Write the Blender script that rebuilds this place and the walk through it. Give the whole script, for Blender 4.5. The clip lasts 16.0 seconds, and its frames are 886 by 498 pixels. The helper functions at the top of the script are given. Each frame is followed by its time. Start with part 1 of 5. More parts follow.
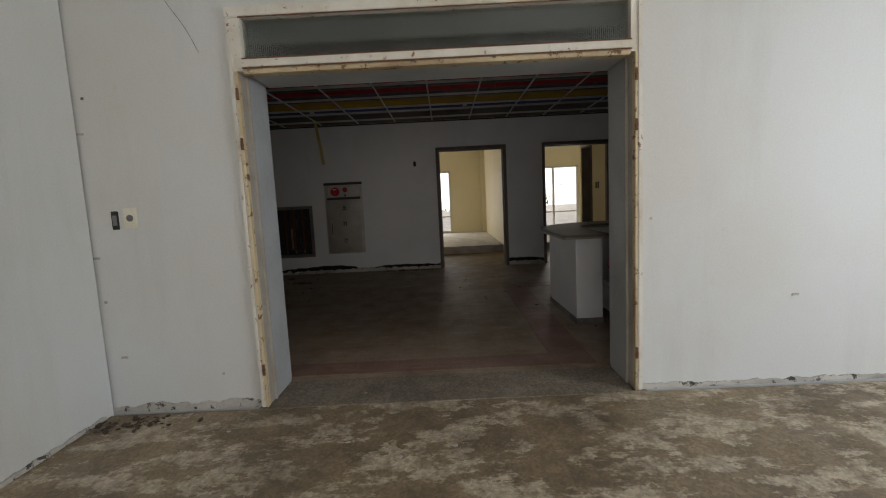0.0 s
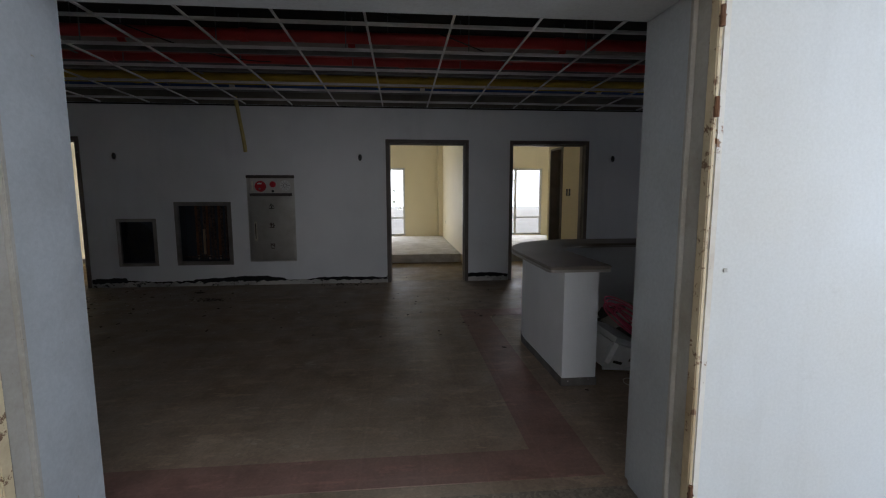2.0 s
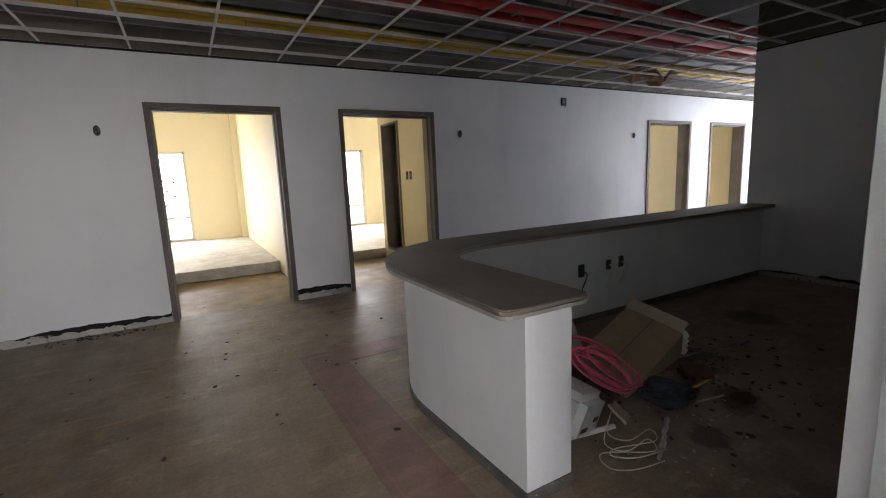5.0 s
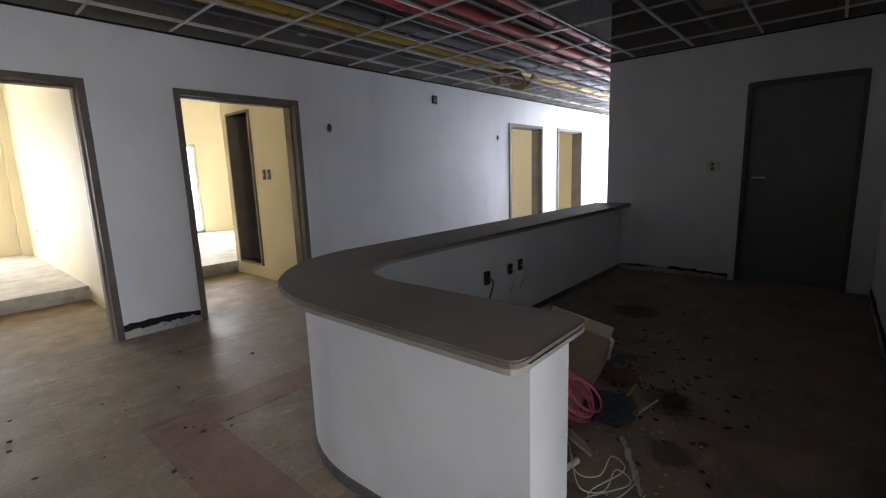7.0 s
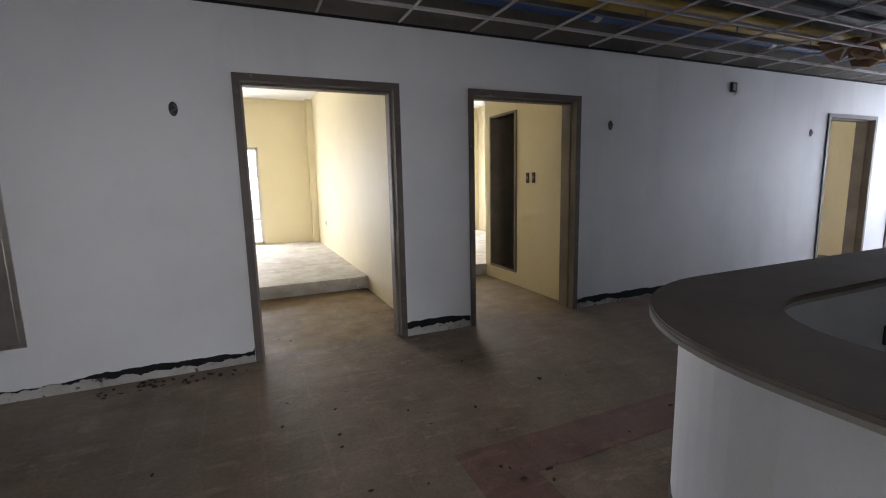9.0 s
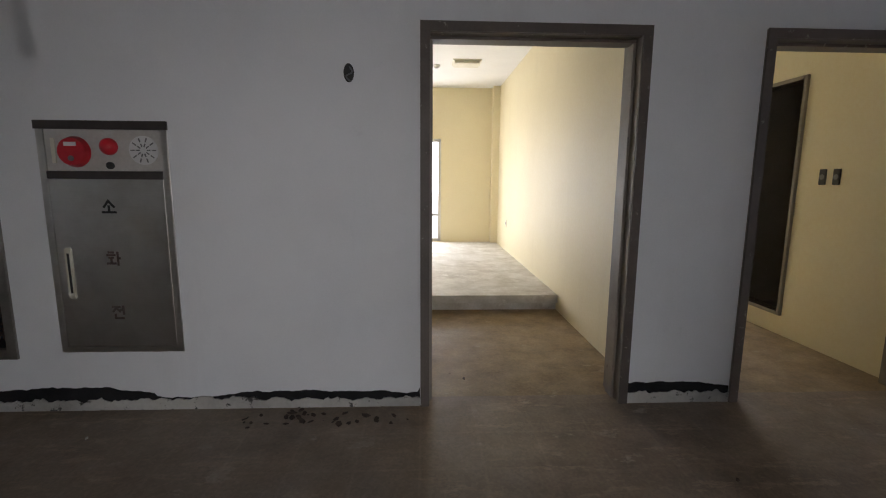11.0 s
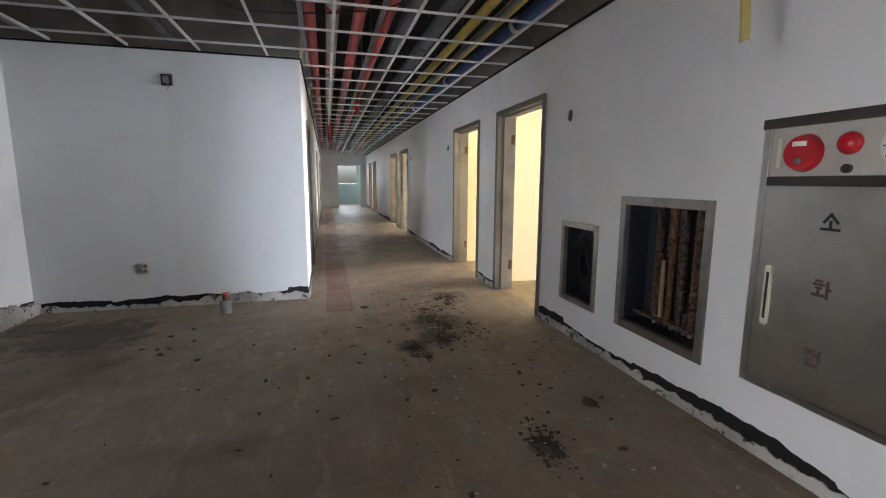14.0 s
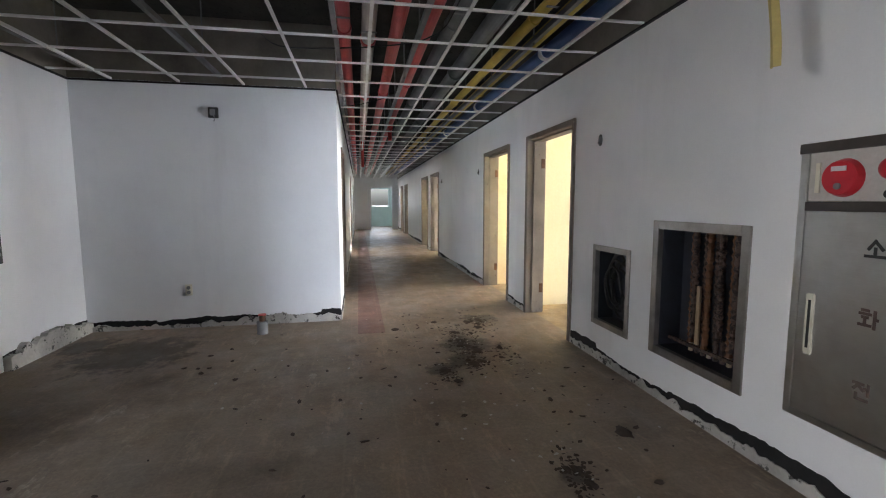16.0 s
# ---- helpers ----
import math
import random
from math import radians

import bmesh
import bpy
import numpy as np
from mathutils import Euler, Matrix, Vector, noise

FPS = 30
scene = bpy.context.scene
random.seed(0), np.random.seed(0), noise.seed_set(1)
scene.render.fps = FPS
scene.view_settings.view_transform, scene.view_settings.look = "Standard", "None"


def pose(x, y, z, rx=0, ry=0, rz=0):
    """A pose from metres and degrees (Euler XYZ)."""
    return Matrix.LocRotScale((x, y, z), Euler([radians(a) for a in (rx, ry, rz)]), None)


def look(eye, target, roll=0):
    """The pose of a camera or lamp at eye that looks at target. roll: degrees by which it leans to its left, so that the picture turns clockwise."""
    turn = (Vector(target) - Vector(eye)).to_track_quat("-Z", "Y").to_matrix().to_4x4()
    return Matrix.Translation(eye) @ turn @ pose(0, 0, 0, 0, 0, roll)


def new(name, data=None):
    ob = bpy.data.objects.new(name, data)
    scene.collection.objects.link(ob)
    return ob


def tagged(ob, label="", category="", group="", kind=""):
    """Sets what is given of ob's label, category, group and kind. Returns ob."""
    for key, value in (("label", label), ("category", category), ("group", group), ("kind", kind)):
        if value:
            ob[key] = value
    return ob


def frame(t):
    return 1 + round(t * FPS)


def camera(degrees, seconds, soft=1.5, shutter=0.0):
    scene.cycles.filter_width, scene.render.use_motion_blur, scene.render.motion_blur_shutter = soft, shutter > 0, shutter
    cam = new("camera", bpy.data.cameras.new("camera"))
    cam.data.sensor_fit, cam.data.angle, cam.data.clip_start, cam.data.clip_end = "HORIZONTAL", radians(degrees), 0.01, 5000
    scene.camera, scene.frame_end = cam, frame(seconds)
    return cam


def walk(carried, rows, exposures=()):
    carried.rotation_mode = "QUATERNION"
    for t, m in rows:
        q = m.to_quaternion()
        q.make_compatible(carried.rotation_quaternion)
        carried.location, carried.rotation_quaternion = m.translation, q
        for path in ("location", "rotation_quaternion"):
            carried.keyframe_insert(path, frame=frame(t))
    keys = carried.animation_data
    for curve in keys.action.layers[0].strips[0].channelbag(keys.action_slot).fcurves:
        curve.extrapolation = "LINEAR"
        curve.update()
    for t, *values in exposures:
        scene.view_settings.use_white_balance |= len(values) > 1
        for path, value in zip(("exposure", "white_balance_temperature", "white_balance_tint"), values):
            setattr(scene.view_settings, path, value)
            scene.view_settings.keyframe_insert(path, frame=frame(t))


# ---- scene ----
cam = camera(89.3, 16.0, soft=1.1)
PATH = [
    (0, (0.109, -0.477, 1.221), (0.094, 1.511, 1.001), -2.8),
    (0.5, (0.062, -0.187, 1.285), (0.188, 1.794, 1.041), -2.2),
    (1, (0.073, 0.055, 1.277), (0.248, 2.031, 1.018), -1.7),
    (1.5, (0.174, 0.507, 1.277), (0.355, 2.482, 1.019), -0.7),
    (2, (0.209, 0.746, 1.31), (0.394, 2.723, 1.072), -0.1),
    (2.5, (0.195, 1.075, 1.334), (0.390, 3.055, 1.136), -0.1),
    (3, (0.255, 1.364, 1.326), (0.456, 3.344, 1.138), -0.4),
    (3.5, (0.317, 1.686, 1.34), (0.575, 3.659, 1.132), -0.3),
    (4, (0.276, 1.988, 1.315), (0.763, 3.915, 1.092), -0.9),
    (4.5, (0.237, 2.195, 1.328), (0.975, 4.034, 1.055), -2.0),
    (5, (0.25, 2.362, 1.324), (1.218, 4.083, 1.003), -2.5),
    (5.2, (0.282, 2.458, 1.324), (1.327, 4.129, 0.986), -2.5),
    (7.3, (0.272, 3.142, 1.319), (1.768, 4.426, 0.981), -2.0),
    (7.5, (0.298, 3.222, 1.336), (1.738, 4.575, 1.021), -2.0),
    (8, (0.241, 3.394, 1.335), (1.435, 4.972, 1.045), -1.3),
    (8.5, (0.062, 3.686, 1.334), (1.025, 5.416, 1.054), -1.3),
    (8.7, (0.012, 3.769, 1.341), (0.892, 5.541, 1.051), -1.3),
    (10.8, (0.018, 4.933, 1.293), (0.286, 6.894, 1.006), 0.1),
    (11, (0.019, 5.024, 1.305), (0.103, 6.999, 1.005), 0.4),
    (11.5, (0.032, 5.232, 1.323), (-0.334, 7.174, 1.013), 1.0),
    (12, (-0.105, 5.346, 1.301), (-0.922, 7.152, 1.034), 1.0),
    (12.5, (-0.277, 5.416, 1.324), (-1.44, 7.025, 1.074), 0.8),
    (13, (-0.313, 5.453, 1.331), (-1.88, 6.667, 1.065), 0.7),
    (13.5, (-0.3, 5.466, 1.315), (-2.134, 6.208, 1.02), 0.5),
    (14, (-0.293, 5.506, 1.314), (-2.207, 6.003, 1.016), 0.3),
    (14.5, (-0.28, 5.499, 1.324), (-2.222, 5.892, 1.048), -0.1),
    (15, (-0.272, 5.507, 1.33), (-2.226, 5.852, 1.08), -0.4),
    (15.5, (-0.261, 5.496, 1.34), (-2.219, 5.834, 1.108), -0.2),
    (16, (-0.253, 5.502, 1.341), (-2.208, 5.868, 1.137), -0.1),
]
walk(cam, [(t, look(eye, target, roll)) for t, eye, target, roll in PATH],
     [(0, -1.0, 6700, 12), (0.8, -0.95, 6350, 12), (1.5, -0.72, 6000, 13), (2.0, -0.65, 5850, 12), (2.5, -0.35, 6050, 12), (3, 0.4, 6150, 13), (3.5, 0.9, 6150, 14), (5, 1.2, 6200, 14), (7.5, 1.4, 5900, 14), (8.6, 1.05, 5900, 14), (11, 0.75, 6050, 14), (12, 0.78, 6300, 12), (12.5, 0.95, 6150, 13), (13.3, 1.65, 6050, 12), (14.2, 1.9, 6050, 12), (16, 1.92, 6000, 12)])

# ---- world and lights ----
world = bpy.data.worlds.new("sky")
scene.world = world
world.use_nodes = True
sky = world.node_tree.nodes.new("ShaderNodeTexSky")
sky.sky_type = "NISHITA"
sky.sun_disc = False
sky.sun_elevation = radians(52)
sky.sun_rotation = radians(150)
sky.dust_density = 4.0
bg = world.node_tree.nodes["Background"]
world.node_tree.links.new(sky.outputs[0], bg.inputs[0])
bg.inputs[1].default_value = 0.15
sun_data = bpy.data.lights.new("sun", "SUN")
sun_data.energy, sun_data.angle, sun_data.color = 5.0, radians(6), (1, 0.96, 0.9)
sun = new("sun", sun_data)
sun.matrix_world = look((0, -20, 26), (0, 0, 0))


def window_light(x, y, z, w, h, way, watts, colour=(0.93, 0.97, 1.0)):
    """Daylight entering at an opening, sent along way."""
    d = bpy.data.lights.new("daylight", "AREA")
    d.shape, d.size, d.size_y, d.energy, d.color = "RECTANGLE", w, h, watts, colour
    o = new("daylight", d)
    o.matrix_world = look((x, y, z), (x + way[0], y + way[1], z + way[2]))
    return o


FRONT, END_EAST = -3.6, 13.4
window_light(4.9, -0.4, 1.5, 1.5, 2.2, (-1, 0.25, -0.05), 185, (0.86, 0.93, 1.0))
window_light(0.9, FRONT + 0.12, 1.45, 4.0, 2.2, (0, 1, 0), 95, (1.0, 0.96, 0.90))
for wx, watts in ((-0.45, 48), (3.5, 52), (-3.8, 120), (-7.7, 240), (7.0, 60), (10.9, 60), (-11.0, 240), (-15.0, 240), (-18.3, 240), (-22.2, 200)):
    window_light(wx, 13.42, 1.15, 1.5, 1.8, (0, -1, 0), watts, (1.0, 0.98, 0.95))
window_light(11.2, 4.2, 1.5, 3.0, 2.2, (0, 1, 0), 50, (0.88, 0.94, 1.0))
window_light(END_EAST - 0.1, 6.4, 1.4, 1.7, 2.0, (-1, 0, 0), 118, (0.9, 0.95, 1.0))
window_light(-26.3, 6.6, 1.6, 1.2, 1.0, (1, 0, 0), 16)


# ---- materials ----
def nodes_of(name, rough=0.7, metal=0.0):
    m = bpy.data.materials.new(name)
    m.use_nodes = True
    t = m.node_tree
    b = t.nodes["Principled BSDF"]
    b.inputs["Roughness"].default_value = rough
    b.inputs["Metallic"].default_value = metal
    return m, t, b


def noise_at(t, scale, detail=6, rough=0.6, stretch=(1, 1, 1)):
    g = t.nodes.new("ShaderNodeNewGeometry")
    mp = t.nodes.new("ShaderNodeMapping")
    mp.inputs["Scale"].default_value = stretch
    n = t.nodes.new("ShaderNodeTexNoise")
    n.inputs["Scale"].default_value = scale
    n.inputs["Detail"].default_value = detail
    n.inputs["Roughness"].default_value = rough
    t.links.new(g.outputs["Position"], mp.inputs[0])
    t.links.new(mp.outputs[0], n.inputs["Vector"])
    return n.outputs["Fac"]


def ramp(t, fac, stops):
    r = t.nodes.new("ShaderNodeValToRGB")
    e = r.color_ramp.elements
    while len(e) < len(stops):
        e.new(0.5)
    for k, (p, c) in zip(e, stops):
        k.position = p
        k.color = (*c, 1) if len(c) == 3 else c
    t.links.new(fac, r.inputs[0])
    return r.outputs["Color"]


def mixed(t, fac, a, b, blend="MIX"):
    m = t.nodes.new("ShaderNodeMix")
    m.data_type, m.blend_type = "RGBA", blend
    for s, v in ((m.inputs[0], fac), (m.inputs[6], a), (m.inputs[7], b)):
        if isinstance(v, (int, float)):
            s.default_value = v
        elif isinstance(v, tuple):
            s.default_value = (*v, 1)
        else:
            t.links.new(v, s)
    return m.outputs[2]


def bumped(t, b, fac, strength=0.2, distance=0.01):
    n = t.nodes.new("ShaderNodeBump")
    n.inputs["Strength"].default_value = strength
    n.inputs["Distance"].default_value = distance
    t.links.new(fac, n.inputs["Height"])
    t.links.new(n.outputs[0], b.inputs["Normal"])


def coat(name, base, dark, rough=0.6, metal=0.0, big=1.3, fine=60.0, spots=None, amount=0.5, relief=0.12, low=0.4, high=0.75, streak=0.0):
    """Paint or other plain coat: broad stains, fine grain, optional spots of another colour."""
    m, t, b = nodes_of(name, rough, metal)
    broad = ramp(t, noise_at(t, big), [(low, (0, 0, 0)), (high, (1, 1, 1))])
    c = mixed(t, broad, base, dark)
    grain = noise_at(t, fine, 3)
    c = mixed(t, 0.10, c, ramp(t, grain, [(0.3, (0.25, 0.25, 0.25)), (0.7, (0.85, 0.85, 0.85))]), "OVERLAY")
    if spots:
        where = ramp(t, noise_at(t, big * 7, 8, 0.7), [(amount, (0, 0, 0)), (amount + 0.04, (1, 1, 1))])
        c = mixed(t, where, c, spots)
    if streak:
        runs = ramp(t, noise_at(t, 2.2, 7, 0.65, (1, 1, 0.14)), [(0.54, (0, 0, 0)), (0.8, (streak,) * 3)])
        c = mixed(t, runs, c, tuple(0.55 * v for v in dark))
        blots = ramp(t, noise_at(t, 5.5, 9, 0.75), [(0.63, (0, 0, 0)), (0.7, (streak * 0.7,) * 3)])
        c = mixed(t, blots, c, tuple(0.7 * v for v in dark))
    t.links.new(c, b.inputs["Base Color"])
    bumped(t, b, noise_at(t, fine * 0.5, 4), relief, 0.004)
    return m


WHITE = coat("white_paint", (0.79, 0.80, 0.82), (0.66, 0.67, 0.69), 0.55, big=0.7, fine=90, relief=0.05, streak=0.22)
# Stained white paint, base set below WHITE to dim the brightly lit front room.
DIM_WHITE = coat("aged_dimmed_white_paint", (0.60, 0.625, 0.63), (0.56, 0.55, 0.50), 0.55, big=0.6, fine=90, relief=0.05, streak=0.25)
YELLOW = coat("pale_yellow_paint", (0.80, 0.715, 0.49), (0.74, 0.655, 0.44), 0.6, big=0.8, fine=40, streak=0.15)
# Bare plaster, its base lowered to carry the shade above the grid.
BOARD = coat("void_shaded_plaster", (0.20, 0.18, 0.15), (0.09, 0.08, 0.07), 0.85, big=1.5, fine=30)
CEIL = coat("white_ceiling", (0.8, 0.79, 0.76), (0.74, 0.73, 0.7), 0.8)
# Concrete with the darkness of the ceiling void put into its colour.
SLAB = coat("void_shaded_concrete", (0.05, 0.045, 0.04), (0.018, 0.016, 0.016), 0.9, big=2.2, fine=14, spots=(0.012, 0.011, 0.011), amount=0.58, relief=0.6)
DOORFRAME = coat("worn_brown_steel", (0.125, 0.10, 0.085), (0.075, 0.06, 0.05), 0.55, big=3, fine=70, spots=(0.3, 0.27, 0.23), amount=0.62)
REVEAL = coat("scuffed_grey_brown_steel", (0.26, 0.225, 0.19), (0.16, 0.135, 0.11), 0.6, big=2.5, fine=70, spots=(0.12, 0.09, 0.07), amount=0.64)
RUSTY = coat("rusting_white_steel", (0.68, 0.66, 0.6), (0.52, 0.47, 0.38), 0.5, big=3, fine=60, spots=(0.22, 0.11, 0.045), amount=0.61, relief=0.3)
JAMB = coat("dusty_grey_paint", (0.40, 0.42, 0.435), (0.31, 0.315, 0.315), 0.6, big=2, fine=60, spots=(0.3, 0.25, 0.18), amount=0.68)
RUSTED = coat("heavily_rusted_white_steel", (0.62, 0.52, 0.34), (0.30, 0.20, 0.10), 0.6, big=2.2, fine=60, spots=(0.17, 0.09, 0.045), amount=0.57, relief=0.4, streak=0.6)
GROOVE = coat("dirty_beige_steel", (0.40, 0.38, 0.34), (0.28, 0.25, 0.2), 0.6, big=4, fine=60, spots=(0.2, 0.12, 0.06), amount=0.66)
RUST = coat("rust", (0.16, 0.075, 0.035), (0.06, 0.035, 0.025), 0.85, big=12, fine=120, relief=0.5)
TAR = coat("black_bitumen", (0.008, 0.008, 0.009), (0.02, 0.02, 0.02), 0.95, big=6, fine=90, relief=0.5)
MORTAR = coat("pale_broken_mortar", (0.50, 0.485, 0.45), (0.20, 0.19, 0.175), 0.9, big=1.7, fine=45, spots=(0.06, 0.057, 0.053), amount=0.56, relief=0.6)
PLINTH = coat("dark_grey_mortar", (0.15, 0.14, 0.13), (0.07, 0.065, 0.06), 0.9, big=5, fine=60, spots=(0.4, 0.39, 0.36), amount=0.63, relief=0.6)
STONE_TOP = coat("dusty_brown_counter", (0.20, 0.165, 0.135), (0.15, 0.12, 0.1), 0.62, big=2.5, fine=160, relief=0.05)
EDGE = coat("grey_counter_edge", (0.36, 0.34, 0.31), (0.27, 0.25, 0.22), 0.6, big=4, fine=160)
TBAR = coat("white_enamel_bar", (0.70, 0.69, 0.68), (0.5, 0.49, 0.48), 0.45, big=3)
STEELGREY = coat("galvanised_steel", (0.22, 0.22, 0.22), (0.12, 0.12, 0.12), 0.5, 0.5, big=4)
RED_PIPE = coat("red_pipe_paint", (0.55, 0.055, 0.05), (0.36, 0.04, 0.04), 0.45, big=3)
YELLOW_PIPE = coat("yellow_pipe_wrap", (0.54, 0.37, 0.045), (0.40, 0.27, 0.035), 0.5, big=3)
BLUE_PIPE = coat("blue_pipe_wrap", (0.05, 0.11, 0.30), (0.03, 0.07, 0.2), 0.5, big=3)
GREY_PIPE = coat("grey_pipe_lagging", (0.14, 0.145, 0.15), (0.08, 0.08, 0.085), 0.6, big=3)
PALE_PIPE = coat("pale_grey_pipe", (0.42, 0.38, 0.35), (0.33, 0.28, 0.26), 0.5, big=3)
BLACK = coat("black_plastic", (0.02, 0.02, 0.02), (0.035, 0.033, 0.03), 0.6, big=20)
IVORY = coat("ivory_plastic", (0.72, 0.69, 0.58), (0.62, 0.58, 0.46), 0.45, big=9)
REDPLASTIC = coat("red_enamel", (0.5, 0.015, 0.025), (0.38, 0.01, 0.02), 0.3, big=6, relief=0.02)
PINK = coat("pink_cable_sheath", (0.62, 0.09, 0.17), (0.45, 0.06, 0.12), 0.5, big=6)
CARD = coat("brown_cardboard", (0.30, 0.22, 0.14), (0.22, 0.16, 0.1), 0.85, big=3, fine=40)
WHITEPLASTIC = coat("white_plastic", (0.72, 0.72, 0.72), (0.55, 0.55, 0.54), 0.45, big=4)
TAPE = coat("yellow_tape", (0.52, 0.42, 0.14), (0.42, 0.33, 0.1), 0.5, big=8)
LAGGING = coat("brown_pipe_lagging", (0.11, 0.072, 0.056), (0.045, 0.03, 0.027), 0.8, big=5, fine=60, spots=(0.025, 0.018, 0.018), amount=0.5, relief=0.6)
DARKBOX = coat("dark_blue_steel", (0.03, 0.035, 0.05), (0.02, 0.02, 0.025), 0.6, big=5)
GREYDOOR = coat("dark_grey_door_paint", (0.16, 0.17, 0.165), (0.12, 0.125, 0.12), 0.5, big=2)
TOILET = coat("grey_stained_wall", (0.26, 0.24, 0.21), (0.17, 0.155, 0.14), 0.75, big=1.6, spots=(0.4, 0.38, 0.34), amount=0.66)
LEAF = coat("green_leaf", (0.12, 0.16, 0.07), (0.10, 0.135, 0.055), 0.6, big=1)
BARK = coat("bark", (0.12, 0.09, 0.06), (0.07, 0.05, 0.035), 0.9, big=4)
GRASS = coat("pale_concrete_yard", (0.45, 0.44, 0.41), (0.36, 0.35, 0.31), 0.95, big=0.5)
DEBRIS = coat("dark_leaf_litter", (0.075, 0.052, 0.038), (0.03, 0.02, 0.015), 0.9, big=16)
CHIP = coat("pale_plaster_chip", (0.5, 0.48, 0.43), (0.36, 0.33, 0.28), 0.9, big=9)
TEAL = coat("pale_teal_paint", (0.5, 0.6, 0.56), (0.42, 0.5, 0.47), 0.6)
ALU = coat("white_window_frame", (0.72, 0.71, 0.69), (0.6, 0.58, 0.55), 0.4, big=4)
BROWNFOAM = coat("brown_foam_sheet", (0.26, 0.15, 0.07), (0.16, 0.09, 0.04), 0.8, big=6)


def steel():
    m, t, b = nodes_of("brushed_stainless_steel", 0.33, 1.0)
    streak = noise_at(t, 40, 3, 0.5, (0.25, 1, 14))
    c = mixed(t, ramp(t, noise_at(t, 4), [(0.4, (0, 0, 0)), (0.75, (1, 1, 1))]), (0.62, 0.61, 0.58), (0.47, 0.45, 0.42))
    c = mixed(t, 0.09, c, ramp(t, streak, [(0.3, (0.2, 0.2, 0.2)), (0.7, (0.9, 0.9, 0.9))]), "OVERLAY")
    t.links.new(c, b.inputs["Base Color"])
    t.links.new(ramp(t, streak, [(0.3, (0.28, 0.28, 0.28)), (0.7, (0.36, 0.36, 0.36))]), b.inputs["Roughness"])
    return m


def glass(name, rough, tint):
    m, t, b = nodes_of(name, rough)
    b.inputs["Transmission Weight"].default_value = 1.0
    b.inputs["Base Color"].default_value = (*tint, 1)
    b.inputs["IOR"].default_value = 1.45
    return m, t, b


def ribbed():
    m, t, b = glass("ribbed_glass", 0.18, (0.82, 0.88, 0.85))
    g = t.nodes.new("ShaderNodeNewGeometry")
    w = t.nodes.new("ShaderNodeTexWave")
    w.inputs["Scale"].default_value = 28
    t.links.new(g.outputs["Position"], w.inputs["Vector"])
    bumped(t, b, w.outputs["Fac"], 0.5, 0.004)
    return m


